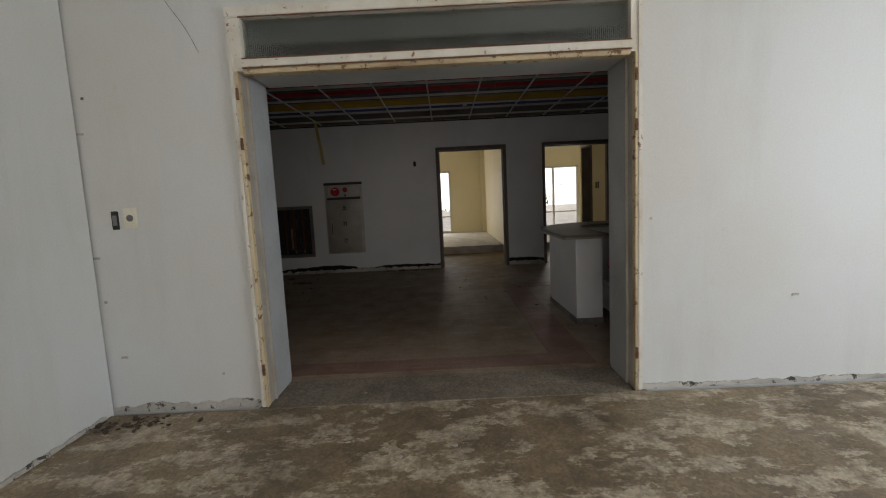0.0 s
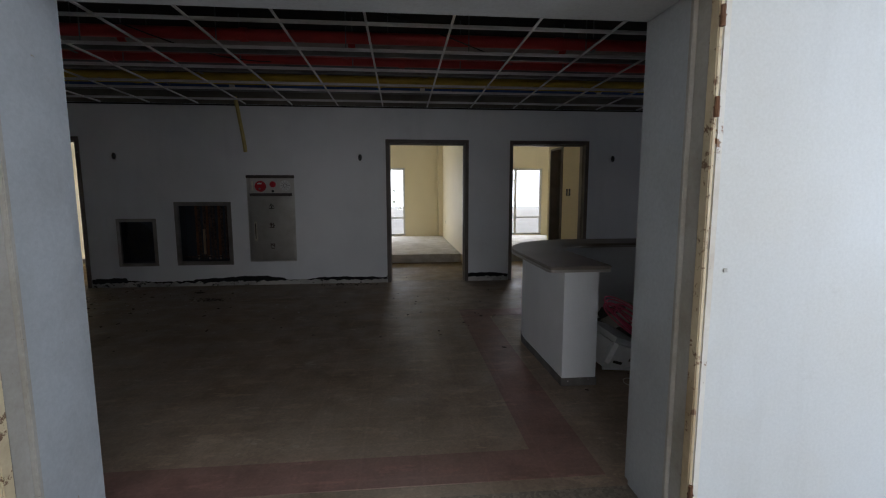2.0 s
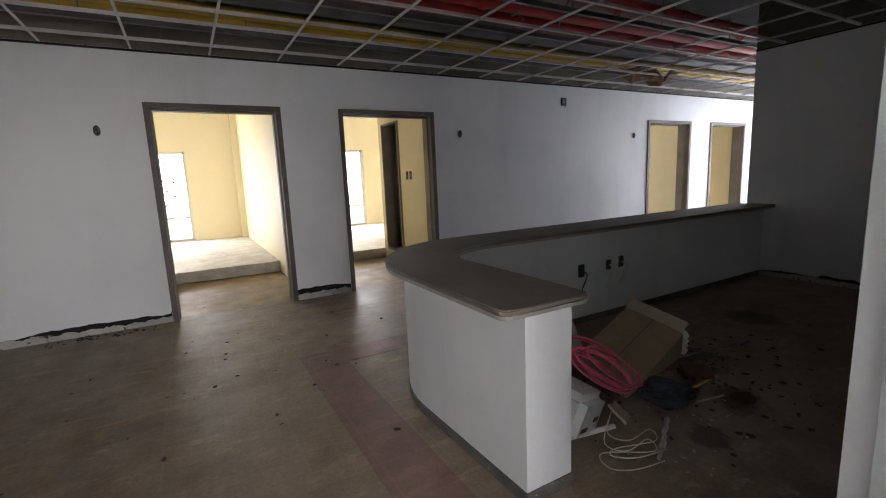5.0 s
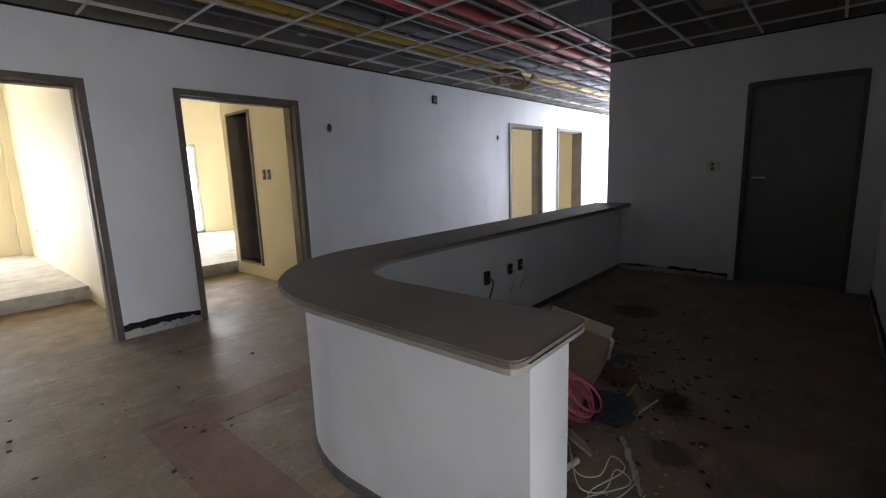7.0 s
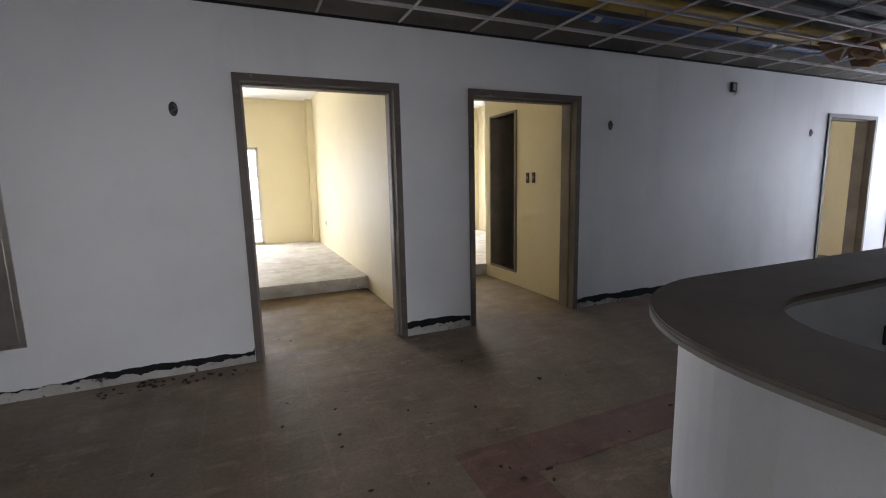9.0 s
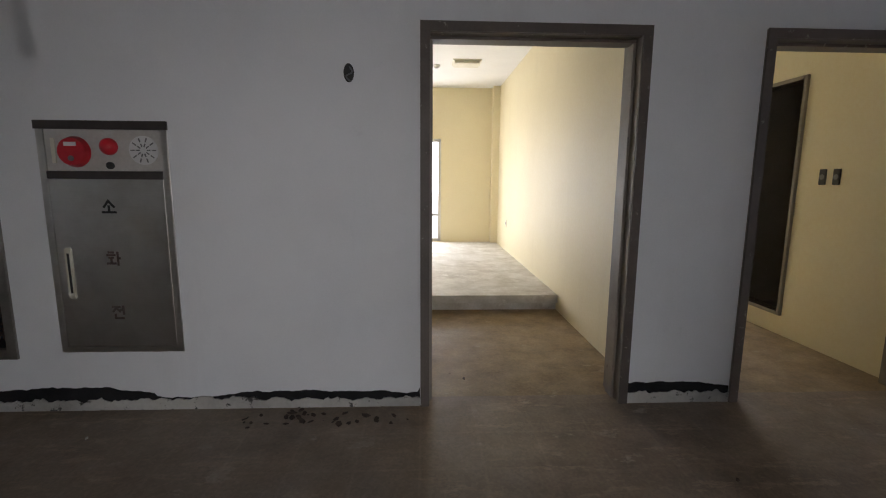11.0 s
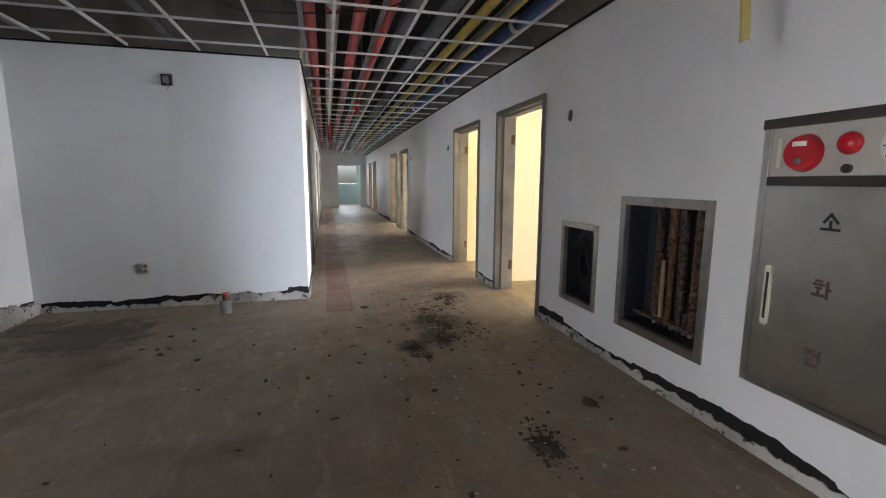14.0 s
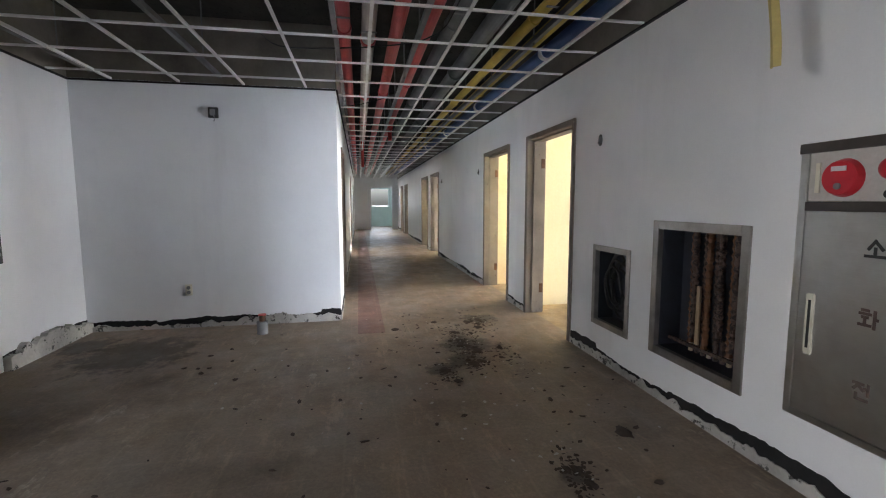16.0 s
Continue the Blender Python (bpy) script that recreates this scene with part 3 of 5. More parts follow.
    for name, d in (("frame_side", (-hw, -hw + 0.05, -0.05, 0.05, 0, 1.9)), ("frame_side", (hw - 0.05, hw, -0.05, 0.05, 0, 1.9)), ("frame_head", (-hw, hw, -0.05, 0.05, 1.85, 1.9)),
                    ("frame_sill", (-hw, hw, -0.05, 0.05, 0, 0.05)), ("stile", (-0.03, 0.03, -0.03, 0.03, 0.05, 1.85)), ("cross_rail", (-hw + 0.05, hw - 0.05, -0.02, 0.02, 0.48, 0.52))):
        part(name, boxes(d), ALU, w, bevel=0.004)
    g = part("pane", boxes((-hw + 0.05, hw - 0.05, 0.012, 0.016, 0.05, 1.85)), GLASS, w)
    g.visible_shadow = False
for k, (tx, ty, th) in enumerate(((-1.1, 24.0, 2.9), (5.2, 25.0, 2.8), (-2.6, 27, 3.6))):
    trees_outside(tx, ty, th, k)
# Emissive sheet added far outside so the window views burn out to white.
glow_sheet, t, b = nodes_of("glowing_backdrop", 1.0)
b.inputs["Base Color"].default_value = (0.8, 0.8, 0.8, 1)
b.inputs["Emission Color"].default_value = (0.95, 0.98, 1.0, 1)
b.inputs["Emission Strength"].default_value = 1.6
structure("backdrop", boxes((-90, 90, 66, 66.2, -0.4, 45)), glow_sheet, "added glowing sheet that whitens the view beyond the windows", "backdrop")

# lamp plate and detector on the ward ceiling
o = thing("ceiling_light", 0.62, 11.7, 2.98, "pale yellowed square lamp cover on the ward ceiling", "lamp")
part("base", boxes((-0.2, 0.2, -0.16, 0.16, -0.02, 0)), IVORY, o)
part("cover", boxes((-0.18, 0.18, -0.14, 0.14, -0.05, -0.02)), IVORY, o, bevel=0.01)
o = thing("smoke_detector", 0.2, 11.9, 2.98, "round white smoke detector on the ward ceiling", "detector")
bm = bmesh.new()
rod(bm, (0, 0, -0.03), (0, 0, 0), 0.055, 20)
part("base", bm, WHITEPLASTIC, o)
bm = bmesh.new()
rod(bm, (0, 0, -0.055), (0, 0, -0.03), 0.025, 16, 0.045)
part("head", bm, WHITEPLASTIC, o)


# ---- door frames of the north wall ----
def door_lining(x0, x1):
    f = thing("door_frame", (x0 + x1) / 2, NORTH, 0, "worn brown steel door frame of a doorway without a door", "door frame", "ward door frames")
    w = (x1 - x0) / 2
    for s in (-1, 1):
        a, b = sorted((s * w, s * (w + 0.05)))
        part("jamb", boxes((a, b, -0.012, 0.215, 0, DOOR_H + 0.05)), REVEAL, f, bevel=0.004)
        a, b = sorted((s * (w - 0.015), s * w))
        part("door_stop", boxes((a, b, 0.06, 0.15, 0, DOOR_H - 0.015)), REVEAL, f, bevel=0.003)
        a, b = sorted((s * (w + 0.002), s * (w + 0.052)))
        part("architrave", boxes((a, b, -0.02, -0.0125, 0, DOOR_H + 0.052)), DOORFRAME, f, "dark worn brown face")
    part("head", boxes((-w, w, -0.012, 0.215, DOOR_H, DOOR_H + 0.05)), DOORFRAME, f, bevel=0.004)
    part("head_stop", boxes((-w, w, 0.06, 0.15, DOOR_H - 0.015, DOOR_H)), DOORFRAME, f)
    part("architrave", boxes((-w - 0.002, w + 0.002, -0.02, -0.0125, DOOR_H + 0.002, DOOR_H + 0.052)), DOORFRAME, f, "dark worn brown face")
    for z in (0.25, 1.75):
        part("hinge", boxes((-w + 0.001, -w + 0.012, 0.158, 0.2, z, z + 0.11)), RUST, f, "rusty hinge leaf")
    return f


for a, b in DOORS:
    door_lining(a, b)


# ---- torn skirting line: bitumen with a ragged top, mortar below ----
def strip(pts, depth):
    bm = bmesh.new()
    f = [[bm.verts.new((x, y, z)) for x, z in pts] for y in (0, -depth)]
    g = [[bm.verts.new((x, y, 0)) for x, z in pts] for y in (0, -depth)]
    for i in range(len(pts) - 1):
        bm.faces.new((g[1][i], g[1][i + 1], f[1][i + 1], f[1][i]))
        bm.faces.new((f[1][i], f[1][i + 1], f[0][i + 1], f[0][i]))
    for i in (0, -1):
        bm.faces.new((g[0][i], g[1][i], f[1][i], f[0][i]))
    return bm


def skirting(x, y, rz, length, seed, top=0.13, mortar=0.085, proud=0.012):
    """Bitumen with a torn upper edge, and broken mortar of changing height before it."""
    rnd = random.Random(seed)
    s = tagged(new("baseboard"), "torn black bitumen and pale broken mortar along the wall foot", "baseboard", "", "structure")
    s.matrix_world = pose(x, y, 0, 0, 0, rz)
    n = max(int(length / 0.014), 4)
    upper, lower, lift = [], [], 0.0
    for i in range(n + 1):
        u = length * i / n
        p = Vector((u * 1.0, seed * 3.7, 0.0))
        broad, fine = noise.noise(p * 1.6), noise.noise(p * 9) * 0.6 + noise.noise(p * 31) * 0.4
        if rnd.random() < 0.025:
            lift = rnd.uniform(-0.18, 0.18)
        upper.append((u, top * min(max(0.74 + 0.3 * broad + 0.14 * fine + lift, 0.3), 1.15)))
        share = 0.55 + 0.75 * noise.noise(p * 0.9 + Vector((0, 9, 0))) + 0.28 * noise.noise(p * 12 + Vector((0, 5, 0))) + 0.14 * noise.noise(p * 45)
        lower.append((u, max(mortar * 1.15 * min(max(share, 0.08), 1.1), 0.004)))
    if top > 0.03:
        part("bitumen", strip(upper, 0.004), TAR, s)
    part("mortar", strip(lower, proud), MORTAR, s)


edges = sorted([END_W] + [v for a, b in DOORS for v in (a - 0.055, b + 0.055)] + [END_E])
for k in range(0, len(edges), 2):
    a, b = edges[k], edges[k + 1]
    if b - a > 0.2:
        skirting(a, NORTH, 0, b - a, k + 3, 0.135, 0.085)
skirting(WEST, 2.68, 90, CORR - 2.68, 41, 0.14, 0.1, 0.03)
skirting(-4.32, 2.68, 180, WEST * -1 - 4.32, 42, 0.16, 0.15, 0.06)
skirting(EAST, SOUTH, 180, EAST - 1.31, 43, 0.12, 0.06)
skirting(EAST, CORR - 0.03, -90, CORR - 0.03 - 3.86, 44, 0.11, 0.05)
for (a, b), c in zip([(-6.6, WEST), (-12.9, -7.6), (-19.4, -13.9)], (51, 52, 53)):
    skirting(b, CORR, 180, b - a, c, 0.13, 0.065)
skirting(1.27, FACE, 0, 3.7, 45, 0.0, 0.045)
skirting(-2.0, FACE, 0, 0.92, 46, 0.0, 0.06)
skirting(-2.0, -3.5, 90, 5.6, 47, 0.02, 0.03)

# ---- wide doorway ----
d = thing("door_frame_wide", 0.105, FACE, 0, "rusting white steel doorway frame with a ribbed glass transom", "door frame")
W = 1.135
for s, out in ((-1, 1.180), (1, 1.165)):
    def side(name, x0, x1, y0, y1, z1, mat, label="", bevel=0.003):
        """A strip of one jamb, from x0 to x1 inwards of its outer edge."""
        a, b = sorted((s * (out - x0), s * (out - x1)))
        return part(name, boxes((a, b, y0, y1, 0, z1)), mat, d, label, bevel)

    side("jamb", 0, 0.030, -0.03, 0.07, 2.29, RUSTY, "white jamb with rust stains", 0.006)
    side("rust_strip", 0.030, 0.046, -0.032, 0.012, 2.0, RUSTED, "rust eaten jamb edge", 0.004)
    side("rebate", 0.030, 0.042, 0.012, 0.085, 2.0, GROOVE, "dirty grey beige door rebate")
    side("bead", 0.030, 0.056, 0.085, 0.105, 2.0, GROOVE, "pale bead beside the reveal")
    side("reveal", 0.030, 0.050, 0.105, 0.372, 2.03, JAMB, "dusty grey reveal board")
    a, b = sorted((s * (out - 0.030), s * (W - 0.035)))
    part("transom_post", boxes((a, b, -0.022, 0.07, 2.0, 2.29)), RUSTY, d)
    a, b = sorted((s * (out - 0.032), s * (W + 0.0545)))
    part("reveal_return", boxes((a, b, 0.372, 0.43, 0, 2.03)), JAMB, d, "grey board turned into the hall wall")
    for z in (0.2, 1.55, 1.83):
        h = bmesh.new()
        x = s * (out - 0.040)
        rod(h, (x, -0.040, z + 0.01), (x, -0.040, z + 0.04), 0.009, 8)
        rod(h, (x, -0.040, z + 0.044), (x, -0.040, z + 0.075), 0.008, 8)
        rod(h, (x, -0.040, z + 0.04), (x, -0.040, z + 0.044), 0.011, 8)
        part("hinge", h, RUST, d, "rusty broken hinge")
part("head", boxes((-1.180, 1.165, -0.034, 0.072, 2.29, 2.35)), RUSTY, d, bevel=0.006)
part("transom_bar", boxes((-W + 0.035, W - 0.035, -0.04, 0.073, 2.012, 2.065)), RUSTY, d, "white transom bar with rust along its edge", bevel=0.006)
part("transom_lip", boxes((-W + 0.035, W - 0.035, -0.024, 0.05, 1.985, 2.012)), RUSTED, d, bevel=0.004)
part("soffit", boxes((-W + 0.03, W - 0.03, 0.073, 0.37, 2.0, 2.03)), JAMB, d, "grey soffit board")
for z in (2.0625, 2.0115, 2.286):
    part("rust_line", boxes((-W + 0.036, W - 0.036, -0.043, -0.0405, z - 0.004, z + 0.003)), RUST, d, "line of rust along the steel edge")
part("pane", boxes((-W + 0.035, W - 0.035, 0.02, 0.026, 2.065, 2.29)), RIBBED, d, "ribbed grey glass pane")


# ---- ceiling grid ----
xs = [-0.03 + 0.64 * k for k in range(-40, 22)]
ys_hall = [7.17, 6.56, 6.24, 5.61, 4.97, 4.34, 3.71, 3.08]
grid = tagged(new("ceiling_grid"), "white steel suspended ceiling grid with its boards gone", "ceiling", "", "structure")
for x in xs:
    y0 = SOUTH if WEST < x < EAST else CORR
    if END_W < x < END_E:
        bm = bmesh.new()
        bx(bm, x - 0.0095, x + 0.0095, y0, NORTH, TOP - 0.002, TOP + 0.002)
        bx(bm, x - 0.002, x + 0.002, y0, NORTH, TOP + 0.002, TOP + 0.016)
        part("cross_bar", bm, TBAR, grid)
for y in ys_hall:
    a, b = (WEST, EAST) if y < CORR else (END_W, END_E)
    bm = bmesh.new()
    bx(bm, a, b, y - 0.012, y + 0.012, TOP - 0.0065, TOP - 0.0025)
    bx(bm, a, b, y - 0.002, y + 0.002, TOP - 0.002, TOP + 0.02)
    part("main_bar", bm, TBAR, grid)
carriers = tagged(new("ceiling_carriers"), "steel carrier channels and hanger rods above the grid", "ceiling", "", "structure")
for y in (2.9, 4.1, 5.35, 6.0, 6.95):
    a, b = (WEST, EAST) if y < CORR else (END_W, END_E)
    part("channel", boxes((a, b, y - 0.018, y + 0.018, TOP + 0.06, TOP + 0.10)), STEELGREY, carriers)
    for i in range(int((b - a) / 1.2)):
        bm = bmesh.new()
        rod(bm, (a + 0.5 + 1.2 * i, y, TOP + 0.05), (a + 0.5 + 1.2 * i, y, ROOF), 0.006, 6)
        part("hanger_rod", bm, STEELGREY, carriers)
bm = boxes((END_W, END_E, NORTH - 0.02, NORTH - 0.001, TOP - 0.022, TOP - 0.006), (WEST + 0.001, WEST + 0.02, SOUTH, CORR, TOP - 0.022, TOP - 0.006), (WEST, EAST, SOUTH + 0.001, SOUTH + 0.02, TOP - 0.022, TOP - 0.006),
           (EAST - 0.02, EAST - 0.001, SOUTH, CORR - 0.02, TOP - 0.022, TOP - 0.006), (END_W, WEST, CORR + 0.001, CORR + 0.02, TOP - 0.022, TOP - 0.006))
structure("ceiling_edge_angle", bm, TAR, "black edge angle round the ceiling grid", "trim")


# ---- pipes over the corridor ----
def long_pipe(y, z, r, mat, label, collar_mat=None, every=3.1, shift=0.0):
    p = thing("overhead_pipe", (END_W + END_E) / 2, y, z, label, "pipe", "pipes above the corridor")
    half = (END_E - END_W) / 2
    bm = bmesh.new()
    rod(bm, (-half, 0, 0), (half, 0, 0), r, 16)
    part("pipe", bm, mat, p, smooth_shade=False)
    for k in range(int(2 * half / every)):
        x = -half + shift + every * k + 0.4
        bm = bmesh.new()
        rod(bm, (x, 0, 0), (x + 0.07, 0, 0), r * 1.17, 16)
        part("coupling", bm, collar_mat or mat, p)
        if k % 2 == 0:
            bm = bmesh.new()
            rod(bm, (x + 0.4, 0, r), (x + 0.4, 0, ROOF - z), 0.005, 6)
            part("hanger_rod", bm, STEELGREY, p)
            part("hanger_clip", boxes((x + 0.385, x + 0.415, -r * 1.05, r * 1.05, -r * 1.1, -r * 1.02)), STEELGREY, p)


long_pipe(5.41, 2.84, 0.055, RED_PIPE, "red painted sprinkler pipe above the open ceiling grid", shift=0.2)
long_pipe(5.62, 2.86, 0.062, PALE_PIPE, "pale grey pipe with red joints above the ceiling grid", RED_PIPE, 2.2, 0.9)
long_pipe(5.86, 2.84, 0.06, RED_PIPE, "red painted sprinkler main above the ceiling grid", shift=1.1)
long_pipe(6.11, 2.82, 0.055, RED_PIPE, "red painted pipe above the open ceiling grid", shift=1.7)
long_pipe(6.32, 2.86, 0.06, GREY_PIPE, "dark grey lagged pipe above the ceiling grid", shift=0.4)
long_pipe(6.66, 2.88, 0.075, GREY_PIPE, "thick grey lagged pipe above the ceiling grid", shift=2.0)
long_pipe(6.93, 2.82, 0.045, YELLOW_PIPE, "yellow wrapped pipe above the ceiling grid", shift=0.7)
long_pipe(7.13, 2.82, 0.05, YELLOW_PIPE, "thick yellow wrapped pipe above the ceiling grid", shift=1.4)
long_pipe(7.38, 2.84, 0.06, BLUE_PIPE, "blue wrapped pipe above the ceiling grid", WHITEPLASTIC, 2.6, 0.3)
rnd = random.Random(9)
for k in range(7):
    x = -8 + k * 2.6
    cab = tube("loose_cable", [(x, 4.4 + rnd.random(), 3.1), (x + 0.5, 4.9, 2.82), (x + 1.2, 5.2 + rnd.random(), 2.72), (x + 1.9, 6.3, 2.86), (x + 2.6, 6.6, 3.1)], 0.006, BLACK)
    tagged(cab, "loose black cable lying over the ceiling grid", "cable", "cables above the ceiling")
# red hanging sprinkler drops in the west corridor
for x, y, z in ((-11.3, 5.62, 2.2), (-8.8, 6.1, 2.5)):
    o = thing("sprinkler_drop", x, y, 2.85, "red sprinkler branch hanging below the ceiling grid", "pipe", "sprinkler branches")
    bm = bmesh.new()
    rod(bm, (0, 0, z - 2.85), (0, 0, 0), 0.035, 12)
    part("pipe", bm, RED_PIPE, o)
    bm = bmesh.new()
    rod(bm, (-0.2, 0, -0.15), (0.2, 0, -0.15), 0.045, 12)
    part("tee", bm, RED_PIPE, o)
# torn brown foam hanging from the grid
o = thing("foam_scrap", 6.2, 6.75, TOP + 0.01, "torn brown foam scrap lying over the ceiling grid", "foam")
bm = bmesh.new()
rnd = random.Random(5)
gridv = [[bm.verts.new((i * 0.13 - 0.4, j * 0.12 - 0.2, 0.02 + rnd.uniform(-0.09, 0.12))) for j in range(4)] for i in range(7)]
for i in range(6):
    for j in range(3):
        bm.faces.new((gridv[i][j], gridv[i + 1][j], gridv[i + 1][j + 1], gridv[i][j + 1]))
sheet = part("sheet", bm, BROWNFOAM, o)
sheet.modifiers.new("thick", "SOLIDIFY").thickness = 0.03
# insulated duct in the dark over the counter
o = thing("air_duct", 4.4, 4.0, 3.02, "pale foil wrapped air duct above the ceiling grid", "duct")
part("duct", boxes((-1.5, 1.5, -0.22, 0.22, -0.16, 0.16)), PALE_PIPE, o, bevel=0.02)
part("flange", boxes((-0.02, 0.02, -0.25, 0.25, -0.19, 0.19)), STEELGREY, o)


# ---- counter ----
def bent(off_x, off_y, r, cx, cy, end_y, far_x, n=16):
    pts = [(off_x, end_y)]
    for i in range(n + 1):
        a = math.pi - (math.pi / 2) * i / n
        pts.append((cx + r * math.cos(a), cy + r * math.sin(a)))
    pts.append((far_x, off_y))
    return pts


def band(outer, inner, z0, z1, lean=0.0):
    """lean: how far the free end of the leg swings inwards."""
    outer, inner = [[(x + lean * max(0, (4.3 - y) / 0.7) if x < 1.7 else x, y) for x, y in q] for q in (outer, inner)]
    bm = bmesh.new()
    rows = [[bm.verts.new((x, y, z)) for x, y in pts] for pts, z in ((outer, z0), (outer, z1), (inner, z1), (inner, z0))]
    n = len(outer)
    for i in range(n - 1):
        for a, b in ((0, 1), (1, 2), (2, 3), (3, 0)):
            bm.faces.new((rows[a][i], rows[a][i + 1], rows[b][i + 1], rows[b][i]))
    for i in (0, n - 1):
        bm.faces.new([r[i] for r in rows])
    return bm


def counter_line(x, y, end_y=3.62, far=EAST, ease=0.0):
    """ease: rounds the corner at the free end, towards +x if positive."""
    r = 2.09 - x
    pts = bent(x, y, r, x + r, y - r, end_y, far)
    if ease:
        e = abs(ease)
        pts[:1] = [(x + ease, end_y), (x + ease * 0.5, end_y + e * 0.13), (x + ease * 0.13, end_y + e * 0.5), (x, end_y + e)]
    return pts


c = thing("reception_counter", 1.4, 3.62, 0, "curved white plastered reception counter with a dusty brown top", "counter")
inv = Matrix.Translation((-1.4, -3.62, 0))


def counter_part(name, bm, mat, label="", bevel=0.0):
    bmesh.ops.transform(bm, matrix=inv, verts=bm.verts[:])
    return part(name, bm, mat, c, label, bevel)


counter_part("plinth", band(counter_line(1.275, 5.305, 3.618), counter_line(1.525, 5.065, 3.618), 0, 0.055, 0.02), PLINTH, "grey torn plinth")
counter_part("wall", band(counter_line(1.28, 5.30, 3.625), counter_line(1.52, 5.07, 3.625), 0.055, 0.798, 0.02), WHITE, "white painted plaster")
counter_part("top", band(counter_line(1.18, 5.42, 3.595, ease=0.04), counter_line(1.625, 4.96, 3.595, ease=-0.04), 0.815, 0.838), STONE_TOP, "dusty brown top", 0.006)
counter_part("edge", band(counter_line(1.182, 5.418, 3.597, ease=0.04), counter_line(1.623, 4.962, 3.597, ease=-0.04), 0.798, 0.815), EDGE, "pale grey lower edge")

# sockets torn from the counter wall
for x, z, s in ((3.12, 0.47, 1.0), (3.46, 0.48, 0.8), (3.62, 0.49, 0.9)):
    o = thing("torn_socket", x, 5.066, z, "torn black wall socket with loose wires on the counter wall", "socket", "torn sockets")
    part("box", boxes((-0.035 * s, 0.035 * s, -0.012, 0.004, -0.055 * s, 0.055 * s)), BLACK, o, bevel=0.004)
    tube("wire", [(0, -0.01, 0), (0.02, -0.05, -0.03), (-0.02, -0.05, -0.12), (-0.03, -0.02, -0.2)], 0.006, IVORY if s < 1 else BLACK, o)


# ---- small fixtures on walls ----
def wire_hole(x, z):
    o = thing("wire_hole", x, NORTH, z, "oval black hole with loose wires in the white wall", "socket", "wire holes")
    bm = bmesh.new()
    bmesh.ops.create_cone(bm, cap_ends=True, segments=20, radius1=0.027, radius2=0.027, depth=0.01, matrix=pose(0, -0.002, 0, 90) @ Matrix.Diagonal((1, 1.75, 1, 1)))
    part("hole", bm, BLACK, o)
    tube("wire", [(0.005, -0.004, 0.03), (0.02, -0.02, 0.0), (-0.012, -0.018, -0.02), (0.01, -0.006, -0.045)], 0.004, GREY_PIPE, o)


for x in (-3.76, -0.375, 3.47, 6.92, 10.75, -7.65, -11.05):
    wire_hole(x, 1.86)


def junction_box(m, label):
    o = new("junction_box")
    o.matrix_world = m
    tagged(o, label, "box", "junction boxes")
    part("box", boxes((-0.05, 0.05, -0.02, 0.004, -0.055, 0.055)), BLACK, o, bevel=0.004)
    part("bracket", boxes((-0.03, 0.02, -0.026, -0.02, -0.03, 0.035)), STEELGREY, o)
    tube("wire", [(0, -0.02, -0.03), (0.02, -0.04, -0.06), (0.005, -0.02, -0.09)], 0.004, STEELGREY, o)


junction_box(pose(5.31, NORTH, 2.34), "open black junction box high on the white wall")
junction_box(pose(WEST, 4.02, 2.29, 0, 0, 90), "open black junction box high on the end wall")


def wall_plate(m, mat, label, w=0.035, h=0.06, holes=1):
    o = new("wall_socket")
    o.matrix_world = m
    tagged(o, label, "socket", "wall plates")
    part("plate", boxes((-w, w, -0.01, 0.002, -h, h)), mat, o, bevel=0.003)
    for k in range(holes):
        bm = bmesh.new()
        z = 0 if holes == 1 else (-0.025 + 0.05 * k)
        rod(bm, (0, -0.014, z), (0, -0.008, z), 0.02, 16)
        part("outlet", bm, STEELGREY, o)


wall_plate(pose(WEST, 3.68, 0.41, 0, 0, 90), IVORY, "ivory double socket on the end wall", holes=2)
wall_plate(pose(-1.755, FACE, 1.2), IVORY, "yellowed ivory socket on the front wall", 0.04, 0.06)
wall_plate(pose(EAST, 4.08, 1.27, 0, 0, -90), IVORY, "dusty switch plate beside the grey door", 0.06, 0.055, 2)
for y in (8.42, 8.3):
    wall_plate(pose(3.11, y, 1.355, 0, 0, -90), BLACK, "dark open switch box on the yellow wall", 0.03, 0.06)
wall_plate(pose(1.38, 12.4, 0.62, 0, 0, -90), IVORY, "ivory socket on the yellow ward wall")
o = thing("switch_hole", -1.85, FACE, 1.19, "dark hole of a removed switch in the front wall", "socket")
part("hole", boxes((-0.022, 0.022, -0.004, 0.01, -0.055, 0.055)), BLACK, o, bevel=0.003)
part("bracket", boxes((-0.012, 0.012, -0.008, -0.004, -0.03, 0.03)), STEELGREY, o)
for k, (x, z, w) in enumerate(((-1.99, 0.97, 0.02), (-1.97, 0.7, 0.008), (-1.9, 0.35, 0.02), (-1.3, 0.22, 0.008), (1.33, 1.05, 0.006), (2.2, 0.55, 0.02), (-1.95, 1.9, 0.008), (-1.99, 1.7, 0.02))):
    o = part("wall_chip", boxes((x - w, x + w, FACE - 0.005, FACE + 0.001, z - 0.008, z + 0.006)), MORTAR)
    tagged(o, "small chipped spot in the white plaster", "chip", "wall chips")

